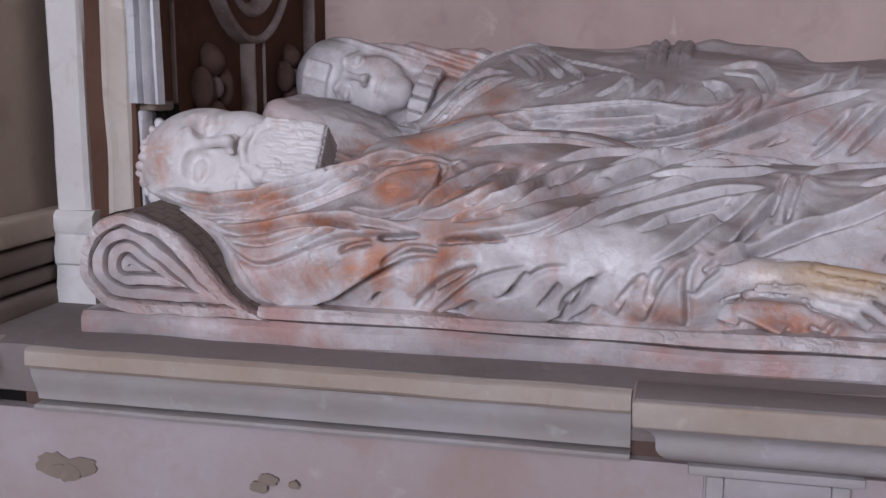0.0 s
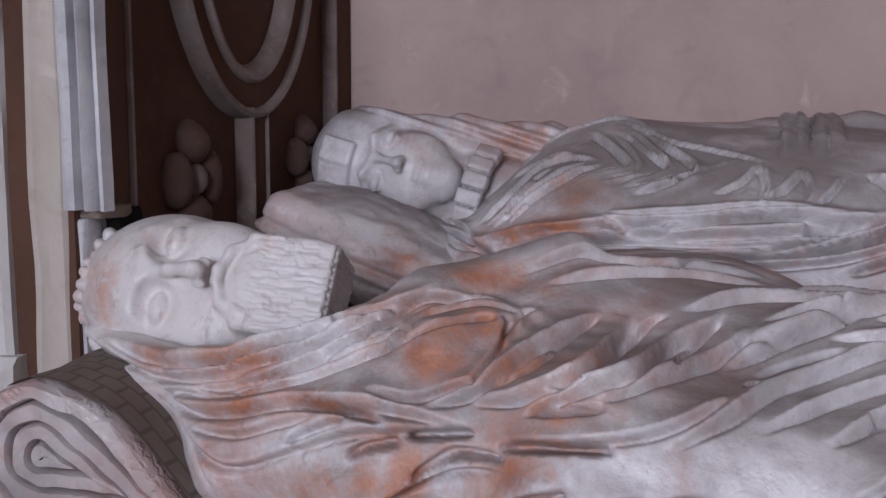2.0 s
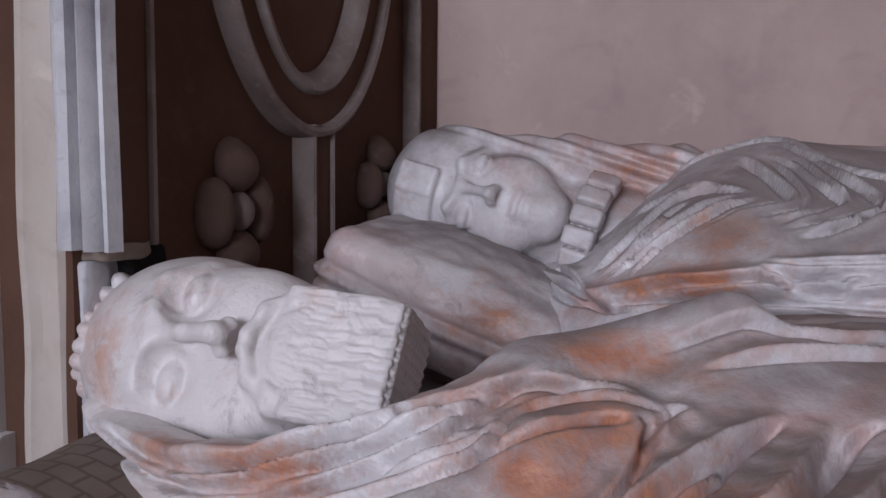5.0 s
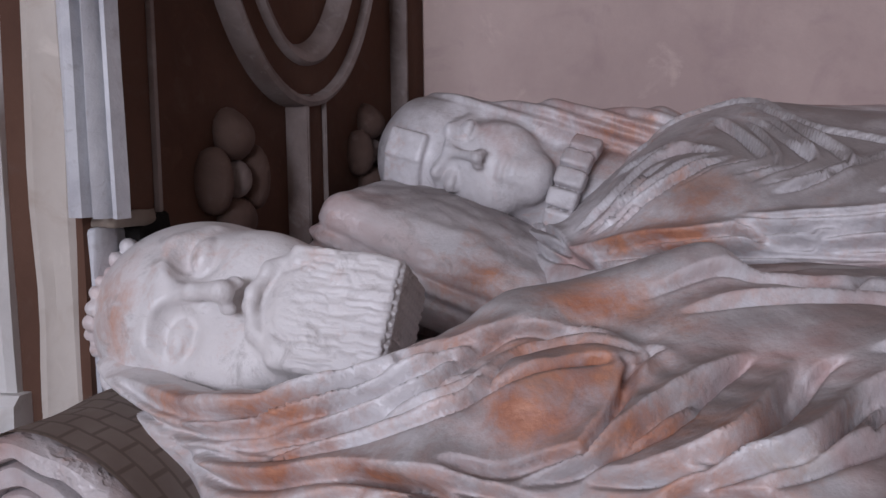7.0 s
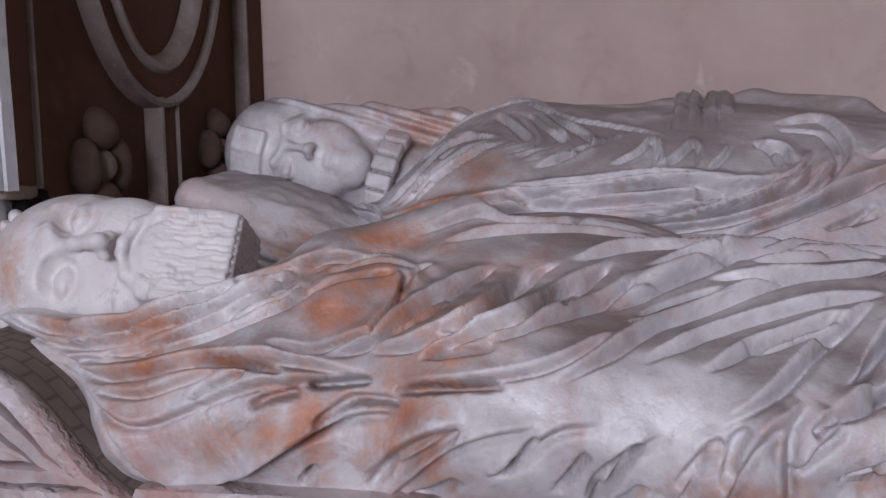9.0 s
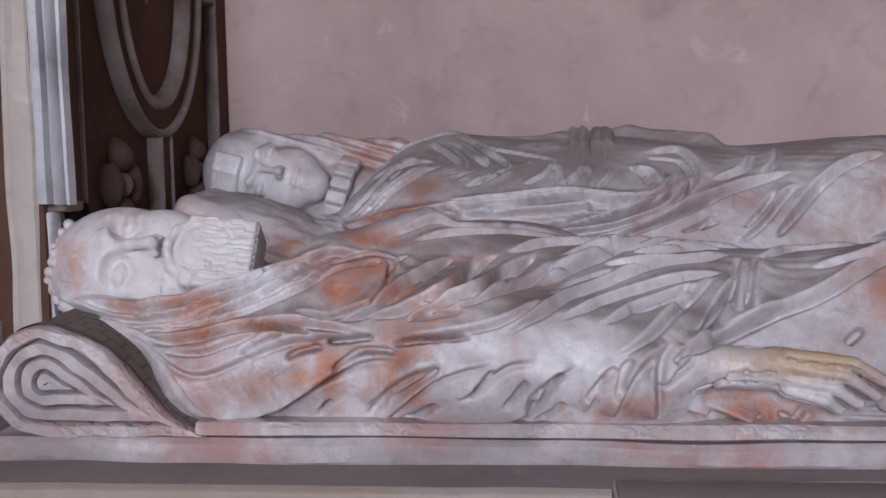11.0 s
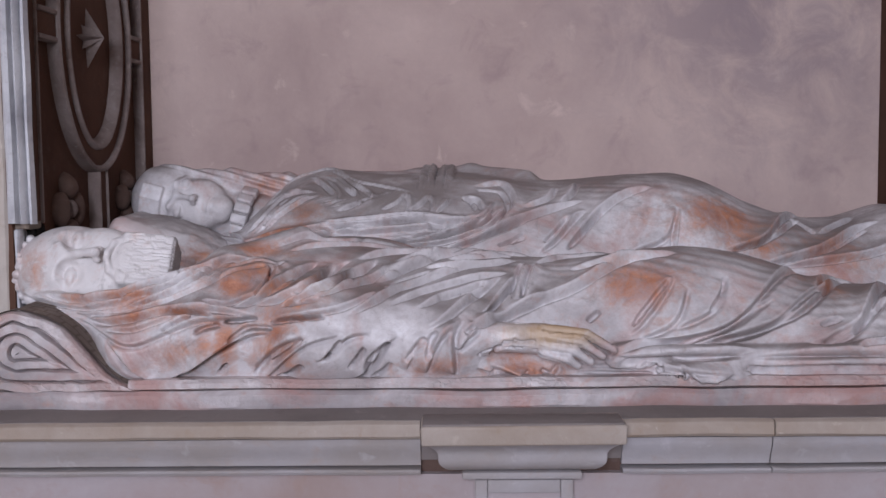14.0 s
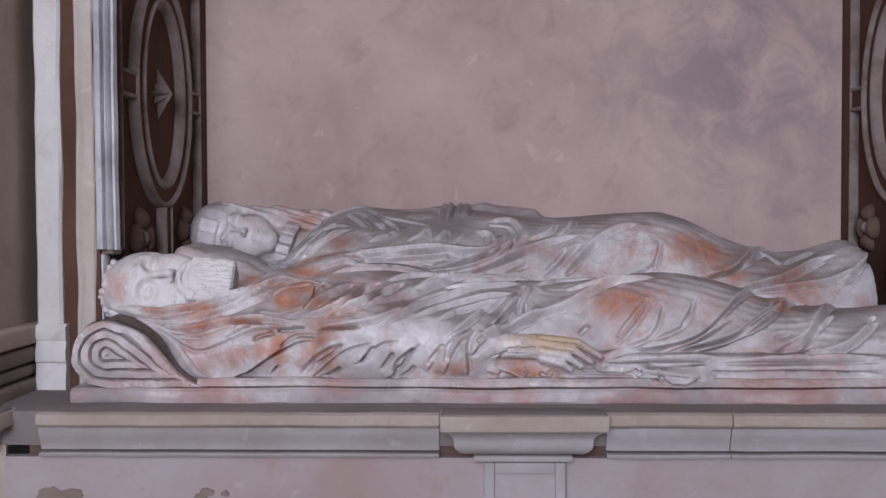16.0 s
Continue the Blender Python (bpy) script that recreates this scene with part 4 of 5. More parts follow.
drape.fold([(-0.101, -5.9), (-0.073, 0.5), (-0.047, 10.1)], 0.007, -0.008)
drape.fold([(-0.02, -1.0), (-0.006, 7.7), (0.02, 12.3)], 0.008, 0.01)
drape.fold([(-0.016, 3.7), (0.002, 9.5), (0.017, 11.9)], 0.005, -0.01)
drape.fold([(0.012, -2.5), (0.023, 6.5), (0.04, 12.5), (0.062, 16.5)], 0.01, 0.013)
drape.fold([(0.018, 3.8), (0.025, 11.3), (0.035, 13.6)], 0.006, -0.012)
drape.fold([(0.06, -3.2), (0.055, 9.0), (0.059, 14.8), (0.073, 18.4)], 0.01, 0.013)
drape.fold([(0.063, 6.6), (0.079, 11.3), (0.101, 16.0)], 0.009, 0.012)
drape.fold([(0.079, 12.7), (0.094, 16.0)], 0.005, -0.009)
drape.fold([(-0.047, 37.4), (-0.022, 43.4), (0.02, 48.9)], 0.005, -0.008)
drape.fold([(0.003, 23.8), (0.033, 29.3), (0.077, 36.6), (0.125, 43.1)], 0.008, 0.008)
drape.fold([(0.032, 28.9), (0.076, 35.3), (0.114, 41.9)], 0.005, -0.008)
drape.fold([(0.01, 54.6), (0.069, 56.8), (0.131, 61.9), (0.171, 68.5)], 0.008, 0.008)
drape.fold([(-0.068, 49.7), (-0.019, 55.9), (0.033, 69.3), (0.087, 79.5)], 0.01, 0.009)
drape.fold([(0.013, 14.8), (0.054, 20.9), (0.098, 34.7), (0.14, 48.3)], 0.009, 0.01)
drape.fold([(0.103, 20.9), (0.137, 33.4), (0.172, 50.1)], 0.008, 0.011)
drape.fold([(0.115, 22.3), (0.143, 33.5), (0.167, 44.6)], 0.006, -0.009)
drape.fold([(0.188, 63.4), (0.173, 43.4), (0.163, 30.6)], 0.008, 0.01)
drape.fold([(0.181, 39.9), (0.175, 30.6)], 0.005, -0.01)
drape.fold([(0.209, 64.1), (0.192, 43.5), (0.179, 30.6)], 0.008, 0.01)
drape.fold([(0.082, 15.4), (0.136, 22.3), (0.178, 28.7), (0.217, 34.6)], 0.012, 0.013)
drape.fold([(0.143, 25.1), (0.26, 40.2), (0.357, 56.1), (0.45, 58.4)], 0.012, 0.012)
drape.fold([(0.351, 13.2), (0.392, 25.7), (0.429, 40.2)], 0.01, 0.01)
drape.fold([(0.357, 16.4), (0.398, 30.4), (0.426, 39.1)], 0.0055, -0.009)
drape.fold([(0.367, 11.6), (0.424, 19.3), (0.449, 34.7)], 0.01, 0.01)
drape.fold([(0.424, 16.2), (0.492, 25.3), (0.514, 38.6)], 0.01, 0.01)
drape.fold([(0.486, 22.8), (0.511, 32.4), (0.52, 40.6)], 0.0055, -0.01)
drape.fold([(0.316, 7.5), (0.479, 14.5), (0.562, 29.3), (0.673, 68.3)], 0.011, 0.013)
drape.fold([(0.365, 7.5), (0.501, 13.6), (0.598, 30.3)], 0.006, -0.008)
drape.fold([(0.422, 8.4), (0.558, 16.3), (0.673, 34.1), (0.774, 90.2)], 0.011, 0.013)
drape.fold([(0.478, 9.3), (0.593, 17.1), (0.741, 57.1)], 0.006, -0.009)
drape.fold([(0.645, 8.4), (0.745, 21.2), (0.861, 91.7)], 0.012, 0.014)
drape.fold([(0.665, 7.5), (0.756, 20.4), (0.818, 42.2)], 0.007, -0.01)
drape.fold([(0.717, 6.4), (0.816, 13.4), (0.896, 33.7)], 0.012, 0.013)
drape.fold([(0.673, 17.4), (0.71, 20.7)], 0.006, -0.009)
drape.fold([(0.872, 27.0), (0.904, 43.2)], 0.005, -0.009)
drape.fold([(0.32, 4.0), (0.43, 5.2), (0.552, 6.4)], 0.009, 0.011)
drape.fold([(0.331, 1.2), (0.43, 2.5), (0.54, 3.4)], 0.005, -0.009)
drape.fold([(0.262, 0.7), (0.418, -1.2), (0.527, -3.2)], 0.006, 0.008)
drape.fold([(0.254, -6.1), (0.367, -6.4), (0.45, -5.5)], 0.006, 0.008)
drape.fold([(0.265, -3.9), (0.366, -4.8), (0.449, -4.0)], 0.005, -0.007)
drape.fold([(0.429, 0.2), (0.466, -5.4), (0.516, -3.1)], 0.007, 0.01)
drape.fold([(0.099, -0.2), (0.17, -6.3), (0.198, -3.9)], 0.007, 0.011)
drape.fold([(0.119, -2.1), (0.165, -6.4), (0.187, -2.4)], 0.005, -0.01)
drape.fold([(0.119, 1.0), (0.187, -6.2), (0.215, -6.3)], 0.007, 0.01)
drape.fold([(0.238, -0.9), (0.223, -6.3)], 0.007, 0.01)
drape.fold([(0.204, -2.4), (0.226, -6.3)], 0.005, -0.009)
drape.fold([(0.285, 20.0), (0.305, 25.2)], 0.006, -0.009)
drape.fold([(0.573, 4.2), (0.693, 5.6), (0.872, 6.3)], 0.009, 0.008)
drape.fold([(0.55, 2.8), (0.692, 3.7), (0.868, 4.2)], 0.005, -0.006)
drape.fold([(0.529, 0.0), (0.692, 1.1), (0.867, 0.2)], 0.008, 0.007)
drape.fold([(0.527, -2.2), (0.694, -1.9), (0.868, -2.4)], 0.005, -0.006)
drape.fold([(0.449, -4.8), (0.642, -5.5), (0.87, -4.9)], 0.007, 0.006)
drape.fold([(0.681, 44.3), (0.763, 91.9), (0.803, 90.7)], 0.01, 0.01)
drape.fold([(-0.108, 60.1), (-0.059, 70.6), (-0.009, 73.0), (0.038, 66.7)], 0.008, 0.009)
drape.fold([(-0.043, 57.2), (0.014, 66.1), (0.09, 73.1), (0.149, 70.8)], 0.008, 0.009)
drape.fold([(0.049, 64.5), (0.106, 69.5), (0.165, 76.5)], 0.007, 0.008)
drape.fold([(0.207, 65.2), (0.272, 83.2), (0.341, 74.8)], 0.008, 0.008)
drape.fold([(0.264, 54.8), (0.333, 54.6), (0.381, 58.1)], 0.008, 0.008)
drape.fold([(-0.681, 44.8), (-0.607, 32.5), (-0.528, 31.7), (-0.462, 37.1), (-0.411, 44.5), (-0.379, 53.3)], 0.006, 0.007)
drape.fold([(-0.662, 39.2), (-0.596, 30.9), (-0.525, 29.8), (-0.457, 34.1), (-0.407, 41.2), (-0.379, 49.2)], 0.005, 0.006)
drape.fold([(-0.656, 40.7), (-0.597, 32.4), (-0.526, 30.6), (-0.459, 35.6), (-0.409, 42.9)], 0.005, -0.007)
drape.fold([(-0.613, 30.8), (-0.522, 27.4), (-0.444, 31.1), (-0.387, 38.4), (-0.347, 45.2)], 0.006, 0.008)
drape.fold([(-0.58, 28.4), (-0.499, 27.6), (-0.43, 32.6), (-0.379, 39.2)], 0.005, -0.007)
drape.fold([(-0.595, 27.0), (-0.507, 24.5), (-0.439, 27.5), (-0.378, 33.4), (-0.339, 39.2)], 0.006, 0.007)
drape.fold([(-0.558, 24.7), (-0.49, 25.4), (-0.433, 29.2)], 0.005, -0.007)
drape.fold([(-0.411, 44.5), (-0.376, 50.1), (-0.347, 53.9)], 0.005, -0.008)
drape.fold([(-0.409, 36.7), (-0.381, 40.3), (-0.366, 49.9), (-0.338, 56.6), (-0.304, 58.4), (-0.261, 55.4)], 0.007, 0.009)
drape.fold([(-0.388, 33.0), (-0.347, 37.8), (-0.334, 50.6), (-0.301, 53.7), (-0.261, 53.5), (-0.246, 53.8)], 0.006, 0.006)
drape.fold([(-0.347, 37.8), (-0.322, 42.0), (-0.293, 46.1), (-0.262, 48.5)], 0.005, -0.008)
drape.fold([(-0.257, 48.9), (-0.25, 48.7), (-0.251, 42.6), (-0.26, 34.6), (-0.271, 29.5)], 0.005, -0.010)
drape.fold([(-0.246, 55.6), (-0.231, 53.4), (-0.24, 51.0), (-0.251, 43.6)], 0.006, 0.006)
drape.fold([(-0.352, 26.3), (-0.317, 25.6), (-0.291, 28.4), (-0.266, 30.5)], 0.005, -0.008)
drape.fold([(-0.308, 25.3), (-0.266, 30.0), (-0.228, 41.4), (-0.202, 49.5), (-0.177, 56.3)], 0.009, 0.011)
drape.fold([(-0.26, 28.8), (-0.222, 35.0), (-0.2, 45.7), (-0.18, 54.5)], 0.005, -0.009)
drape.fold([(-0.269, 27.0), (-0.217, 29.3), (-0.179, 34.0), (-0.159, 48.4), (-0.153, 55.8)], 0.009, 0.011)
drape.fold([(-0.212, 29.3), (-0.165, 34.7), (-0.139, 52.0), (-0.121, 57.3)], 0.005, -0.009)
drape.fold([(-0.225, 24.7), (-0.179, 30.8), (-0.14, 34.0), (-0.117, 47.4), (-0.087, 55.7), (-0.077, 61.4)], 0.009, 0.012)
drape.fold([(-0.113, 36.8), (-0.096, 47.8), (-0.082, 54.8), (-0.074, 57.5)], 0.005, -0.010)
drape.fold([(-0.167, 27.8), (-0.117, 35.8), (-0.09, 41.8), (-0.066, 48.9), (-0.053, 54.7)], 0.009, 0.011)
drape.fold([(-0.235, 20.4), (-0.193, 20.5), (-0.149, 21.8), (-0.109, 24.6), (-0.068, 31.0)], 0.007, 0.008)
drape.fold([(-0.217, 25.0), (-0.19, 25.5), (-0.157, 26.5)], 0.005, -0.012)
drape.fold([(-0.24, 18.2), (-0.196, 19.0), (-0.161, 19.4), (-0.147, 19.2)], 0.005, -0.012)
drape.fold([(-0.43, 23.3), (-0.392, 23.2), (-0.353, 21.8), (-0.336, 20.9)], 0.005, -0.012)
drape.fold([(-0.315, 18.8), (-0.29, 19.8), (-0.262, 20.6)], 0.005, -0.012)
drape.fold([(-0.364, 13.9), (-0.347, 16.0), (-0.319, 17.8)], 0.005, -0.012)
drape.fold([(-0.418, 15.2), (-0.4, 18.1), (-0.367, 20.8)], 0.005, -0.012)
drape.fold([(-0.333, -3.6), (-0.316, 1.3)], 0.004, -0.012)
drape.fold([(-0.152, 3.9), (-0.144, 4.7)], 0.005, -0.012)
drape.fold([(-0.111, -0.2), (-0.095, 4.4), (-0.084, 8.3)], 0.005, -0.012)
drape.fold([(-0.395, -1.7), (-0.362, 4.0), (-0.323, 9.0), (-0.301, 11.9), (-0.271, 14.6), (-0.234, 14.8)], 0.010, 0.011)
drape.fold([(-0.314, 11.6), (-0.292, 14.5), (-0.273, 16.9), (-0.235, 15.7)], 0.005, -0.011)
drape.fold([(-0.275, 0.1), (-0.244, 7.4), (-0.211, 11.6), (-0.177, 13.5)], 0.010, 0.011)
drape.fold([(-0.246, 1.2), (-0.206, 7.7), (-0.182, 11.4)], 0.005, -0.012)
drape.fold([(-0.052, 33.9), (-0.049, 35.6)], 0.004, -0.012)
drape.fold([(-0.075, 41.2), (-0.03, 52.4), (0.007, 59.8), (0.034, 66.7)], 0.009, 0.010)
drape.fold([(-0.113, 20.5), (-0.068, 27.9), (-0.04, 35.1), (0.005, 43.8), (0.056, 53.7), (0.107, 59.0)], 0.009, 0.010)
drape.fold([(-0.045, 25.4), (0.003, 33.3), (0.053, 42.1), (0.103, 47.5), (0.153, 51.7)], 0.008, 0.009)
drape.fold([(0.034, 27.8), (0.072, 30.6), (0.113, 36.8)], 0.005, -0.010)
drape.fold([(-0.26, 70), (-0.2, 84), (-0.12, 93), (-0.04, 97)], 0.008, 0.007)
drape.fold([(-0.23, 66), (-0.17, 76), (-0.1, 84), (-0.03, 86)], 0.008, 0.007)
drape.fold([(-0.2, 95), (-0.14, 104), (-0.08, 108)], 0.005, -0.006)
drape.fold([(-0.15, 84), (-0.1, 97), (-0.07, 103)], 0.004, -0.006)
drape.fold([(-0.02, 76), (0.03, 84), (0.1, 88)], 0.008, 0.008)
drape.fold([(0.05, 70), (0.12, 80), (0.2, 84)], 0.008, 0.008)
NEAR_SHELL = (drape.apply(NEAR_SHELL[1]), NEAR_SHELL[1])

# the head, turned a little towards the viewer, on its own finer clay
HX = turned(27, 3)
HC = np.array((-0.604, 1.384, 1.407))


def at_near(x, l, n):
    return HC + HX[0] * x + HX[1] * l + HX[2] * n


head = Clay((-0.77, 1.24, 1.30), (-0.41, 1.50, 1.54), 0.0019)
head.egg(at_near(-0.035, -0.003, 0.0), (0.104, 0.090, 0.098), 0.02, HX)
head.egg(at_near(0.035, -0.005, 0.002), (0.105, 0.079, 0.084), 0.02, HX)
for s in (-1, 1):
    head.egg(at_near(0.036, s * 0.042 - 0.004, 0.058), (0.036, 0.026, 0.026), 0.03, HX)
# brow, closed lids with a crease above and a line below
head.chain([at_near(-0.020, -0.062, 0.056), at_near(-0.034, -0.042, 0.080), at_near(-0.028, -0.012, 0.090), at_near(-0.028, 0.012, 0.090), at_near(-0.034, 0.042, 0.080), at_near(-0.020, 0.062, 0.056)], [0.003, 0.004, 0.004, 0.004, 0.004, 0.003], 0.016)
for s in (-1, 1):
    head.egg(at_near(-0.008, s * 0.035, 0.096), (0.0235, 0.0265, 0.019), 0.007, HX, cut=True)
    head.egg(at_near(-0.008, s * 0.034, 0.0745), (0.0140, 0.0190, 0.0150), 0.002, HX)
    head.chain([at_near(-0.012, s * 0.017, 0.083), at_near(-0.0215, s * 0.033, 0.083), at_near(-0.014, s * 0.052, 0.074)], [0.001, 0.0016, 0.001], 0.001, cut=True)
    head.chain([at_near(-0.002, s * 0.018, 0.085), at_near(0.0015, s * 0.034, 0.089), at_near(-0.001, s * 0.051, 0.080)], [0.0010, 0.0018, 0.0010], 0.001, cut=True)
    head.chain([at_near(0.003, s * 0.018, 0.080), at_near(0.0095, s * 0.034, 0.080), at_near(0.003, s * 0.050, 0.074)], [0.002, 0.0026, 0.002], 0.004)
head.chain([at_near(-0.030, 0, 0.088), at_near(0.006, 0, 0.102), at_near(0.037, 0, 0.114)], [0.0065, 0.0062, 0.0085], 0.007)
head.egg(at_near(0.040, 0, 0.113), (0.0085, 0.0085, 0.0085), 0.004, HX)
for s in (-1, 1):
    head.egg(at_near(0.041, s * 0.0105, 0.103), (0.0075, 0.0055, 0.006), 0.006, HX)
    head.egg(at_near(0.0515, s * 0.0075, 0.104), (0.005, 0.0036, 0.006), 0.0015, HX, cut=True)
# long square-cut beard that grows out of the cheeks, moustache round the mouth
BX = np.array((HX[0] * math.cos(0.13) - HX[2] * math.sin(0.13), HX[1], HX[2] * math.cos(0.13) + HX[0] * math.sin(0.13)))
head.box(at_near(0.116, 0.001, 0.047), (0.046, 0.050, 0.044), 0.007, BX, 0.007)
head.egg(at_near(0.080, -0.002, 0.046), (0.040, 0.055, 0.048), 0.016, HX)
head.chain([at_near(0.108, -0.034, 0.086), at_near(0.082, -0.040, 0.080), at_near(0.062, -0.024, 0.091), at_near(0.055, -0.004, 0.097), at_near(0.055, 0.006, 0.097), at_near(0.062, 0.028, 0.091), at_near(0.082, 0.044, 0.080), at_near(0.108, 0.040, 0.086)], [0.003, 0.006, 0.0065, 0.005, 0.005, 0.0065, 0.006, 0.003], 0.005)
head.chain([at_near(0.092, -0.028, 0.093), at_near(0.076, -0.020, 0.099), at_near(0.070, 0.003, 0.102), at_near(0.076, 0.026, 0.099), at_near(0.092, 0.034, 0.093)], [0.0012, 0.0032, 0.0034, 0.0032, 0.0012], 0.003, cut=True)
# cropped curls round the crown
for i in range(25):
    a = radians(-150 + 12.5 * i)
    for polar in (15, 28, 40):
        f = radians(polar + 5 * math.sin(5 * i + polar))
        b = a + radians(polar * 0.25)
        head.egg(at_near(-0.035 - 0.106 * math.cos(f), 0.090 * math.sin(f) * math.sin(b), 0.100 * math.sin(f) * math.cos(b)), (0.0072 + 0.0014 * math.sin(7 * i + polar),) * 3, 0.0015, HX)
hv, hq = head.skin()
hv = relax(hv, hq, 2, 0.5)
rel = hv - HC
hl = np.stack([rel @ HX[0], rel @ HX[1], rel @ HX[2]], 1)
hn = normals_of(hv, hq)
# short wavy tufts of the beard in rows, hatched moustache, and layered lines on the cut end
bx = rel @ BX[0]
strand = np.clip((bx - 0.070) / 0.02, 0, 1) * (hl[:, 2] > -0.03)
wob = np.array([noise.noise(Vector((a * 45, b * 110, c * 40))) for a, b, c in hl])
row = np.floor((bx + 0.004 * wob) / 0.017)
grain_ = 2.6 * np.array([noise.noise(Vector((a * 26 + r * 0.35, b * 330, r * 0.6))) for a, b, r in zip(bx, hl[:, 1] + 0.0006 * np.sin(bx * 260 + row), row)])
tuft = np.mod((bx + 0.004 * wob) / 0.017, 1)
endf = np.clip((hn @ BX[0] - 0.7) * 5, 0, 1)
layer_ = np.sin((rel @ BX[2]) * 2 * math.pi / 0.0095 + 1.3 * np.sin(hl[:, 1] * 2 * math.pi / 0.0085) + wob)
whisker = np.exp(-((np.hypot(hl[:, 0] - 0.092, hl[:, 1] - 0.003) - 0.037) / 0.009) ** 2) * (hl[:, 2] > 0.05) * (bx < 0.09)
hv = hv + hn * (strand * ((1 - endf) * (0.0011 * grain_ + 0.0006 * wob + 0.0005 * (tuft - 0.5)) + endf * 0.0020 * layer_) + whisker * 0.0011 * wob)[:, None]
NEAR_EXTRA = [(hv, hq)]

carved("bearded_effigy", [NEAR_SHELL] + NEAR_EXTRA, MARBLE, "weathered marble effigy of a reclining bearded man in folded robes, rust-stained", "statue", rust=NEAR_RUST, yellow=NEAR_YELLOW, dust=NEAR_DUST, pale_spots=[(-0.58, 1.32, 1.46, 0.14, 0.09, 1.0)])

# ---- the veiled effigy on the far side ----
FAR_AXIS = (1.86, 1.36)
clay = Clay((-0.70, 1.50, 1.325), (1.08, 1.975, 1.66), 0.0028)
clay.body([(-0.60, 1.86, 0.14, 0.06), (-0.50, 1.86, 0.20, 0.10), (-0.42, 1.86, 0.24, 0.13), (-0.36, 1.86, 0.27, 0.185), (-0.30, 1.86, 0.29, 0.238), (-0.22, 1.86, 0.30, 0.260), (-0.08, 1.86, 0.30, 0.245), (0.06, 1.86, 0.30, 0.250),
           (0.20, 1.86, 0.30, 0.232), (0.30, 1.86, 0.30, 0.228), (0.45, 1.86, 0.30, 0.240), (0.56, 1.86, 0.30, 0.243), (0.63, 1.86, 0.30, 0.220), (0.70, 1.86, 0.29, 0.182), (0.78, 1.85, 0.28, 0.150), (0.86, 1.84, 0.27, 0.136), (0.93, 1.83, 0.25, 0.140), (0.99, 1.80, 0.22, 0.165), (1.018, 1.78, 0.19, 0.18), (1.026, 1.78, 0.18, 0.15)], 1.34, 2.1)
clay.egg((0.50, 1.74, 1.44), (0.17, 0.13, 0.120), 0.04)
clay.chain([(-0.26, 1.90, 1.52), (-0.02, 1.93, 1.56), (0.10, 1.92, 1.575), (0.22, 1.84, 1.565)], [0.06, 0.035, 0.030, 0.028], 0.02)
for x in (-0.006, 0.010, 0.036, 0.052):
    clay.chain([(x - 0.004, 1.72, 1.558), (x, 1.75, 1.574), (x + 0.004, 1.81, 1.592), (x + 0.004, 1.88, 1.598), (x, 1.94, 1.588)], [0.005, 0.008, 0.009, 0.009, 0.008], 0.004)
clay.floor(1.333)
v, q = clay.skin()
v = relax(v, q, 2)
FAR_SHELL = (v, q)
drape = Drapery(FAR_SHELL[0], *FAR_AXIS, FAR_SHELL[1])
drape.fold([(-0.334, 77.1), (-0.238, 85.6), (-0.174, 68.5)], 0.0049, 0.0064)
drape.fold([(-0.343, 76.3), (-0.312, 83.4)], 0.0035, -0.0056)
drape.fold([(0.023, 31.3), (0.041, 36.9), (0.051, 41.7)], 0.0049, 0.0072)
drape.fold([(-0.379, 21.5), (-0.279, 23.0), (-0.216, 24.4), (-0.138, 26.1), (-0.054, 27.8), (0.061, 29.5)], 0.008, 0.011)
drape.fold([(-0.208, 27.2), (-0.131, 27.4), (-0.053, 29.2), (0.023, 30.6)], 0.0056, 0.0080)
drape.fold([(-0.396, 20.6), (-0.278, 21.1), (-0.169, 22.5), (-0.054, 23.9), (0.044, 26.1), (0.107, 31.0)], 0.009, 0.012)
drape.fold([(-0.326, 19.7), (-0.207, 19.7), (-0.093, 20.1), (0.021, 21.7), (0.097, 26.9), (0.13, 32.2)], 0.006, -0.011)
drape.fold([(-0.326, 18.3), (-0.169, 18.3), (-0.032, 19.4), (0.058, 22.1), (0.128, 28.9), (0.143, 40.0)], 0.009, 0.012)
drape.fold([(-0.169, 18.6), (-0.055, 17.9), (0.042, 19.9), (0.119, 25.0), (0.162, 34.7)], 0.006, -0.012)
drape.fold([(-0.093, 16.1), (0.02, 17.9), (0.103, 22.3), (0.16, 31.1), (0.164, 41.8)], 0.009, 0.011)
drape.fold([(0.104, 54.3), (0.165, 60.4), (0.19, 45.8), (0.185, 34.8), (0.141, 24.0)], 0.009, 0.011)
drape.fold([(0.11, 49.9), (0.157, 49.1), (0.173, 38.9)], 0.005, -0.009)
drape.fold([(0.078, 41.7), (0.112, 40.3), (0.123, 33.3)], 0.007, 0.01)
drape.fold([(0.078, 42.9), (0.099, 38.2), (0.104, 33.3)], 0.0042, -0.0096)
drape.fold([(0.041, 15.1), (0.133, 23.1), (0.197, 29.6), (0.262, 36.1), (0.328, 42.3)], 0.01, 0.012)
drape.fold([(0.056, 14.3), (0.139, 21.3), (0.21, 28.3)], 0.006, -0.009)
drape.fold([(0.23, 13.0), (0.27, 20.1), (0.307, 29.6), (0.334, 34.0)], 0.01, 0.011)
drape.fold([(0.243, 16.8), (0.272, 22.8), (0.297, 29.7)], 0.006, -0.01)
drape.fold([(0.205, 36.2), (0.254, 43.3), (0.279, 57.9)], 0.008, 0.01)
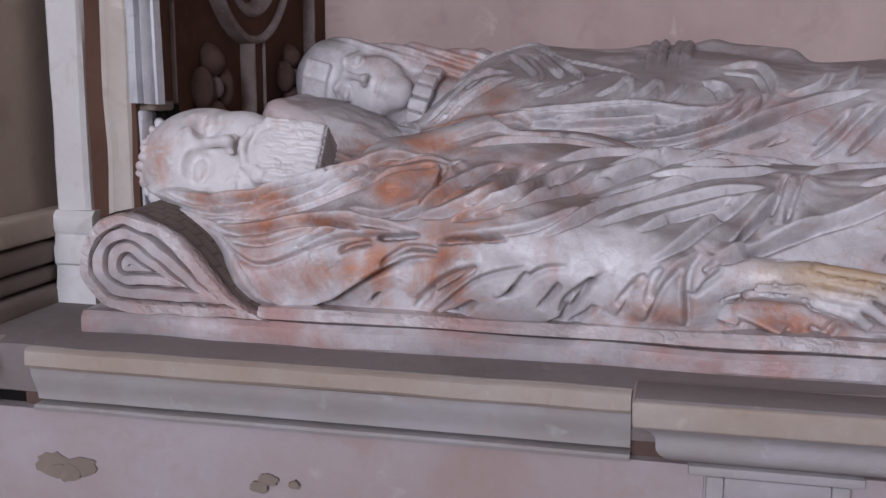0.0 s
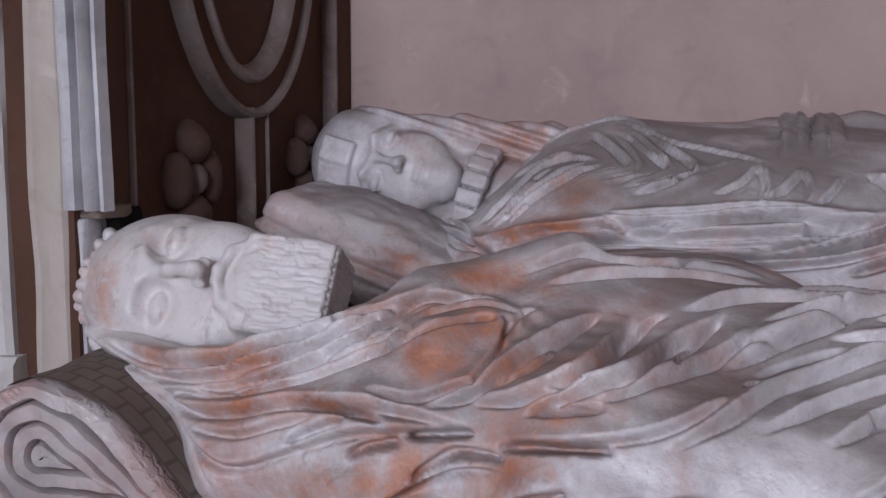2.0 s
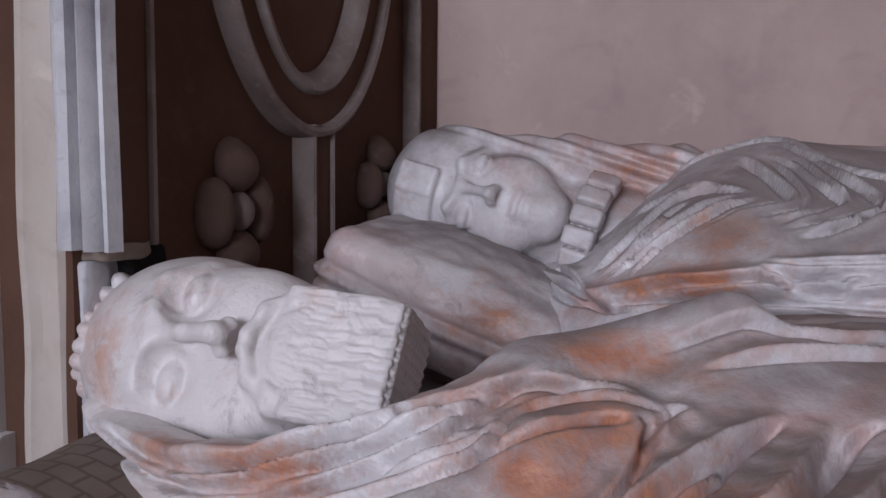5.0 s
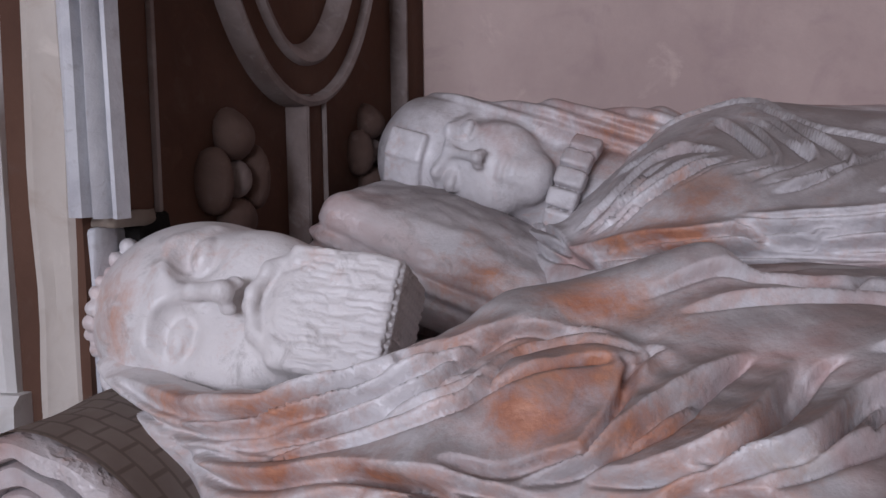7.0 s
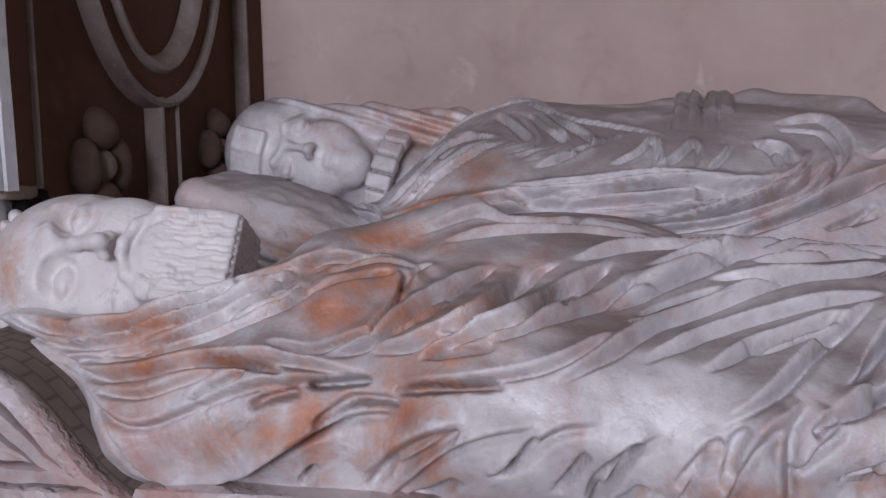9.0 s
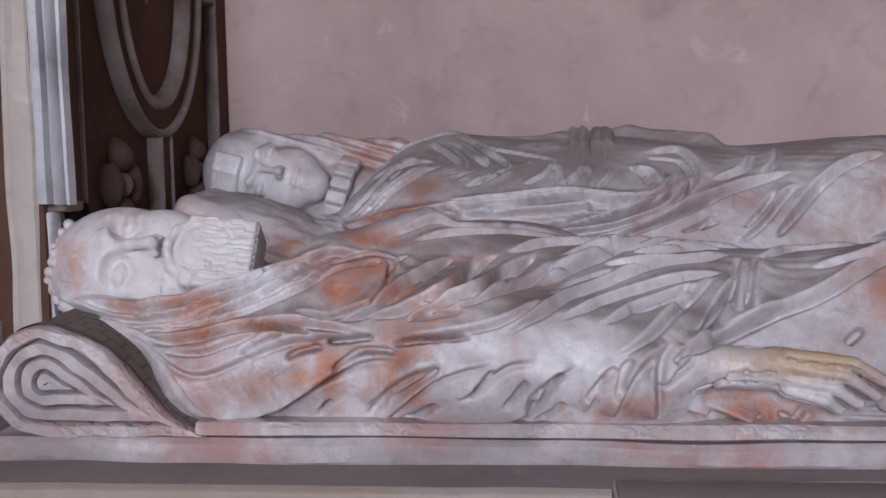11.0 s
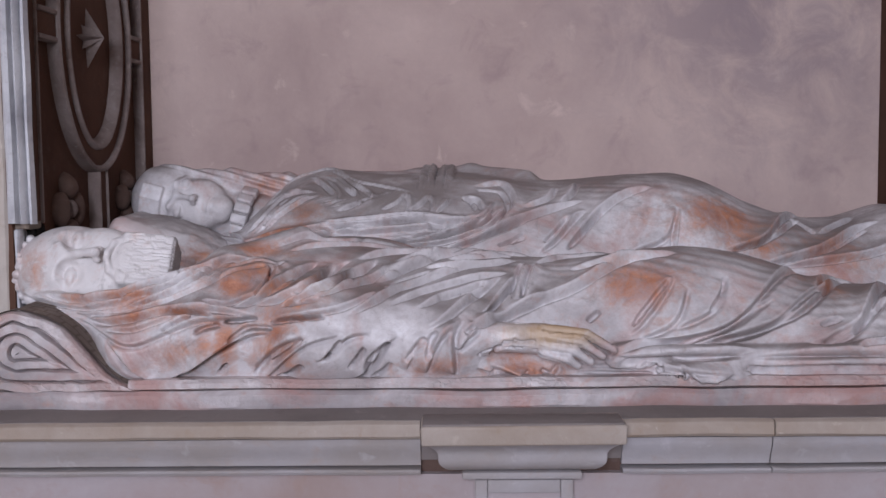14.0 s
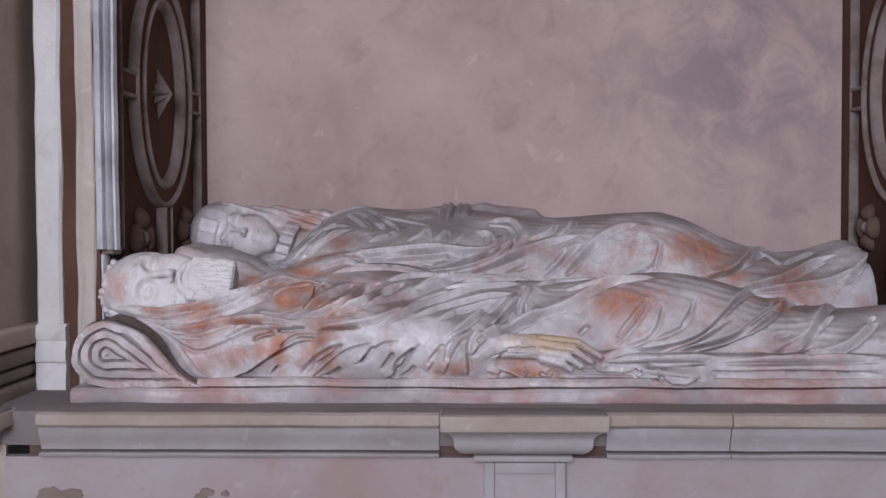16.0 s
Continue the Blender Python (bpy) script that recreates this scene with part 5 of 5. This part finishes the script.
drape.fold([(0.28, 38.9), (0.31, 49.8), (0.327, 65.6)], 0.008, 0.01)
drape.fold([(0.03, 81.9), (0.022, 49.5)], 0.0038, 0.0056)
drape.fold([(0.048, 78.2), (0.042, 49.1)], 0.0038, 0.0056)
drape.fold([(-0.498, 67.8), (-0.419, 26.2), (-0.343, 19.2)], 0.0063, 0.0072)
drape.fold([(-0.488, 70.3), (-0.38, 23.4), (-0.326, 20.1)], 0.0049, 0.0056)
drape.fold([(-0.473, 43.7), (-0.378, 20.4), (-0.326, 17.6)], 0.005, -0.008)
drape.fold([(0.289, 14.0), (0.347, 30.3), (0.406, 42.1), (0.477, 47.6)], 0.011, 0.012)
drape.fold([(0.289, 14.0), (0.339, 26.5), (0.377, 36.2)], 0.006, -0.01)
drape.fold([(0.421, 13.9), (0.489, 19.4), (0.515, 33.4)], 0.01, 0.01)
drape.fold([(0.507, 12.4), (0.524, 31.7)], 0.006, 0.01)
drape.fold([(0.5, 13.8), (0.514, 28.3)], 0.005, -0.01)
drape.fold([(0.607, 13.8), (0.714, 24.2), (0.834, 75.7)], 0.01, 0.013)
drape.fold([(0.619, 12.5), (0.726, 22.3), (0.81, 44.4)], 0.006, -0.009)
drape.fold([(0.686, 8.6), (0.816, 15.4), (0.923, 32.9), (0.963, 36.0)], 0.01, 0.013)
drape.fold([(0.699, 7.2), (0.827, 13.6), (0.929, 28.3)], 0.006, -0.009)
drape.fold([(0.713, 7.2), (0.893, 12.0), (1.005, 20.2)], 0.01, 0.011)
drape.fold([(0.944, 10.3), (1.014, 26.6), (1.024, 36.1)], 0.01, 0.011)
drape.fold([(0.786, 49.3), (0.815, 24.8)], 0.006, -0.008)
drape.fold([(0.823, 25.0), (0.892, 40.8), (0.934, 56.2)], 0.008, 0.009)
drape.fold([(-0.214, 59.1), (-0.177, 41.6), (-0.219, 37.3)], 0.0035, 0.0064)
drape.fold([(-0.192, 61.2), (-0.14, 42.8)], 0.0035, 0.0064)
drape.fold([(-0.168, 57.4), (-0.111, 41.8), (-0.146, 36.8), (-0.196, 34.6)], 0.0035, 0.0064)
drape.fold([(-0.069, 50.4), (-0.111, 40.2), (-0.16, 33.3)], 0.0035, 0.0064)
drape.fold([(-0.033, 44.9), (-0.03, 35.5), (-0.027, 29.2)], 0.0035, 0.0064)
drape.fold([(0.01, 46.6), (-0.02, 35.3), (-0.04, 29.1)], 0.0035, 0.0064)
drape.fold([(-0.343, 26.3), (-0.323, 34.9), (-0.3, 45.0)], 0.0035, 0.0064)
drape.fold([(-0.333, 24.8), (-0.306, 32.6), (-0.264, 39.6), (-0.236, 43.4)], 0.0035, 0.0064)
drape.fold([(-0.315, 45.5), (-0.278, 48.9), (-0.23, 46.0)], 0.0035, 0.0064)
drape.fold([(-0.219, 24.4), (-0.184, 22.4), (-0.136, 22.5)], 0.005, -0.010)
drape.fold([(-0.184, 21.8), (-0.116, 25.4), (-0.047, 27.8), (0.021, 28.0), (0.087, 28.9)], 0.008, 0.011)
drape.fold([(-0.047, 19.1), (0.02, 21.8), (0.074, 25.8), (0.108, 29.6)], 0.005, -0.011)
drape.fold([(0.02, 19.3), (0.086, 23.8), (0.121, 30.4), (0.145, 39.2)], 0.0056, 0.0088)
drape.fold([(0.007, 24.1), (0.047, 25.6), (0.08, 28.3)], 0.006, -0.010)
drape.fold([(0.149, 15.9), (0.182, 19.0), (0.202, 21.8)], 0.004, -0.010)
drape.fold([(-0.356, 75.1), (-0.313, 65.8)], 0.0039, 0.0042)
drape.fold([(-0.383, 29.1), (-0.343, 39.1), (-0.304, 48.0), (-0.254, 49.3)], 0.0046, 0.0063)
drape.fold([(-0.368, 27.3), (-0.323, 34.4), (-0.276, 42.7), (-0.24, 45.8)], 0.0039, 0.0056)
drape.fold([(-0.354, 25.7), (-0.298, 34.6), (-0.251, 41.9), (-0.219, 44.0)], 0.0039, 0.0056)
drape.fold([(-0.374, 29.6), (-0.334, 38.0), (-0.286, 45.5)], 0.0033, -0.0049)
drape.fold([(-0.359, 26.7), (-0.307, 34.9), (-0.26, 42.3)], 0.0033, -0.0049)
drape.fold([(-0.351, 53.6), (-0.296, 50.2), (-0.254, 49.3)], 0.0039, 0.0049)
drape.fold([(-0.256, 68.0), (-0.213, 51.8), (-0.187, 42.8), (-0.234, 39.7), (-0.274, 34.9)], 0.0046, 0.0063)
drape.fold([(-0.216, 63.8), (-0.18, 52.2), (-0.143, 43.1), (-0.201, 35.5)], 0.0046, 0.0063)
drape.fold([(-0.182, 64.6), (-0.147, 52.9), (-0.111, 43.4), (-0.17, 35.1)], 0.0046, 0.0063)
drape.fold([(-0.245, 60.5), (-0.212, 49.2), (-0.193, 42.7)], 0.0033, -0.0049)
drape.fold([(-0.197, 57.8), (-0.167, 48.5), (-0.147, 43.1)], 0.0033, -0.0049)
drape.fold([(-0.229, 79.8), (-0.156, 59.2), (-0.09, 54.2), (-0.026, 47.6)], 0.0046, 0.0056)
drape.fold([(-0.185, 33.2), (-0.131, 38.1), (-0.074, 48.5)], 0.0046, 0.0063)
drape.fold([(-0.091, 34.5), (-0.059, 39.5), (-0.041, 47.2)], 0.0046, 0.0063)
drape.fold([(-0.041, 47.2), (-0.032, 37.8), (-0.038, 30.7)], 0.0046, 0.0070)
drape.fold([(-0.03, 31.7), (-0.005, 38.7), (0.009, 44.5)], 0.0046, 0.0063)
drape.fold([(0.009, 44.5), (0.018, 37.1), (0.012, 32.5)], 0.0046, 0.0070)
drape.fold([(-0.212, 25.3), (-0.169, 24.3), (-0.138, 23.7)], 0.0036, -0.0070)
drape.fold([(0.007, 25.4), (0.044, 26.5)], 0.0036, -0.0063)
drape.fold([(0.174, 17.1), (0.208, 20.0)], 0.0046, -0.0049)
drape.fold([(-0.009, 75.9), (-0.013, 50.4)], 0.0036, 0.0049)
drape.fold([(0.014, 98.3), (0.005, 50.0)], 0.0036, 0.0049)
FAR_SHELL = (drape.apply(FAR_SHELL[1]), FAR_SHELL[1])

FX = turned(15, 15)
FC = np.array((-0.545, 1.850, 1.518))


def at_far(x, l, n):
    return FC + FX[0] * x + FX[1] * l + FX[2] * n


head = Clay((-0.72, 1.71, 1.36), (-0.20, 1.97, 1.66), 0.0024)
head.egg(at_far(0.028, 0, 0.012), (0.096, 0.063, 0.086), 0.02, FX)
head.egg(at_far(-0.045, 0, 0.0), (0.072, 0.076, 0.088), 0.012, FX)
head.chain([at_far(-0.008, -0.050, 0.062), at_far(-0.016, -0.028, 0.090), at_far(-0.004, 0, 0.096), at_far(-0.016, 0.028, 0.090), at_far(-0.008, 0.050, 0.062)], [0.001, 0.002, 0.002, 0.002, 0.001], 0.016)
for s in (-1, 1):
    head.egg(at_far(0.006, s * 0.030, 0.103), (0.015, 0.020, 0.009), 0.010, FX, cut=True)
    head.egg(at_far(0.006, s * 0.030, 0.083), (0.0115, 0.016, 0.0115), 0.002, FX)
    head.chain([at_far(0.012, s * 0.015, 0.090), at_far(0.0145, s * 0.029, 0.091), at_far(0.012, s * 0.043, 0.085)], [0.001, 0.0018, 0.001], 0.003, cut=True)
    head.egg(at_far(0.05, s * 0.034, 0.066), (0.028, 0.020, 0.018), 0.02, FX)
head.limb(at_far(-0.006, 0, 0.095), at_far(0.034, 0, 0.112), 0.0045, 0.0065, 0.006)
head.egg(at_far(0.036, 0, 0.111), (0.0075, 0.0075, 0.0075), 0.004, FX)
for s in (-1, 1):
    head.egg(at_far(0.037, s * 0.008, 0.103), (0.0065, 0.005, 0.006), 0.006, FX)
# lips and chin
head.egg(at_far(0.063, 0, 0.0925), (0.0055, 0.016, 0.005), 0.006, FX)
head.egg(at_far(0.074, 0, 0.0895), (0.0055, 0.013, 0.005), 0.006, FX)
head.chain([at_far(0.0695, -0.020, 0.089), at_far(0.0685, 0, 0.096), at_far(0.0695, 0.020, 0.089)], [0.001, 0.0019, 0.001], 0.002, cut=True)
head.egg(at_far(0.098, 0, 0.070), (0.022, 0.028, 0.020), 0.022, FX)
# pleated band over the brow and pleated collar under the chin
for i in range(4):
    a = radians(-86 + 27 * i)
    m = np.array((FX[0], FX[1] * math.cos(a) - FX[2] * math.sin(a), FX[2] * math.cos(a) + FX[1] * math.sin(a)))
    head.box(at_far(-0.062, 0.070 * math.sin(a), 0.004 + 0.087 * math.cos(a)), (0.025, 0.0185, 0.006), 0.004, m, 0.0015)
for i in range(10):
    a = radians(-112 + 17 * i)
    m = np.array((FX[0], FX[1] * math.cos(a) - FX[2] * math.sin(a), FX[2] * math.cos(a) + FX[1] * math.sin(a)))
    head.box(at_far(0.140 + 0.002 * (i % 2), 0.080 * math.sin(a), -0.002 + (0.084 + 0.002 * (i % 2)) * math.cos(a)), (0.018, 0.0110, 0.010), 0.0035, m, 0.0012)
head.limb(at_far(0.09, 0, -0.005), at_far(0.17, 0, -0.01), 0.062, 0.070, 0.01)
# the veil over the crown and down the far side
head.egg(at_far(-0.056, 0.0, -0.016), (0.080, 0.083, 0.100), 0.006, FX)
head.chain([at_far(-0.085, 0.036, 0.02), at_far(-0.03, 0.056, 0.03), at_far(0.08, 0.078, 0.02), at_far(0.20, 0.104, 0.0), at_far(0.32, 0.118, -0.02)], [0.020, 0.020, 0.022, 0.024, 0.018], 0.02)
head.chain([at_far(-0.06, 0.05, -0.02), at_far(0.08, 0.072, -0.02), at_far(0.20, 0.090, -0.03), at_far(0.32, 0.10, -0.05)], [0.03, 0.032, 0.035, 0.025], 0.02)
head.chain([at_far(-0.10, -0.07, -0.01), at_far(0.0, -0.082, -0.012), at_far(0.09, -0.085, -0.005), at_far(0.18, -0.09, -0.01)], [0.022, 0.020, 0.020, 0.022], 0.015)
hv, hq = head.skin()
hv = relax(hv, hq, 2, 0.5)
rel = hv - FC
hl = np.stack([rel @ FX[0], rel @ FX[1], rel @ FX[2]], 1)
veil = np.clip((hl[:, 1] - 0.062) / 0.01, 0, 1)
hv = hv + normals_of(hv, hq) * (veil * 0.0022 * np.sin(hl[:, 1] * 2 * math.pi / 0.017 + hl[:, 0] * 9))[:, None]
FAR_EXTRA = [(hv, hq)]

carved("veiled_effigy", [FAR_SHELL] + FAR_EXTRA, MARBLE, "weathered grey marble effigy of a reclining veiled woman in pleated robes", "statue", rust=FAR_RUST, dust=FAR_DUST, pale_spots=[(-0.49, 1.75, 1.53, 0.05, 0.04, 0.35)])

# ---- cushion under the veiled head ----
clay = Clay((-0.72, 1.56, 1.30), (-0.33, 1.90, 1.56), 0.003)
m = radians(21)
CX = np.array(((math.cos(m), 0, -math.sin(m)), (0, 1, 0), (math.sin(m), 0, math.cos(m))))
clay.egg((-0.535, 1.74, 1.417), (0.140, 0.130, 0.070), 0.01, CX)
clay.box((-0.535, 1.74, 1.415), (0.142, 0.124, 0.050), 0.030, CX, 0.03)
clay.floor(1.337)
v, q = clay.skin()
v = relax(v, q, 2)
rel = (v - np.array((-0.535, 1.74, 1.415))) @ CX.T
seam = np.exp(-((rel[:, 2] + 0.004) / 0.0045) ** 2)
worn = np.array([noise.noise(Vector(p) * 42) for p in v]) * np.clip((rel[:, 2] - 0.012) / 0.01, 0, 1)
v = v + normals_of(v, q) * (0.0032 * worn)[:, None]
cord = 0.8 + 0.2 * np.sin(rel[:, 0] * 2 * math.pi / 0.012 + rel[:, 2] * 500)
v = v + normals_of(v, q) * ((seam * 0.0055 * cord - 0.0035 * np.exp(-((np.abs(rel[:, 2] + 0.004) - 0.011) / 0.004) ** 2))[:, None])
carved("cushion", [(v, q)], MARBLE, "grey marble cushion with corded seam under the veiled head", "cushion", rust=[(-0.46, 1.60, 1.42, 0.04, 0.035, 0.8)], dust=[(-0.50, 1.76, 1.49, 0.15, 0.05, 0.6)], pale_spots=[(-0.57, 1.62, 1.44, 0.10, 0.06, 0.45)])
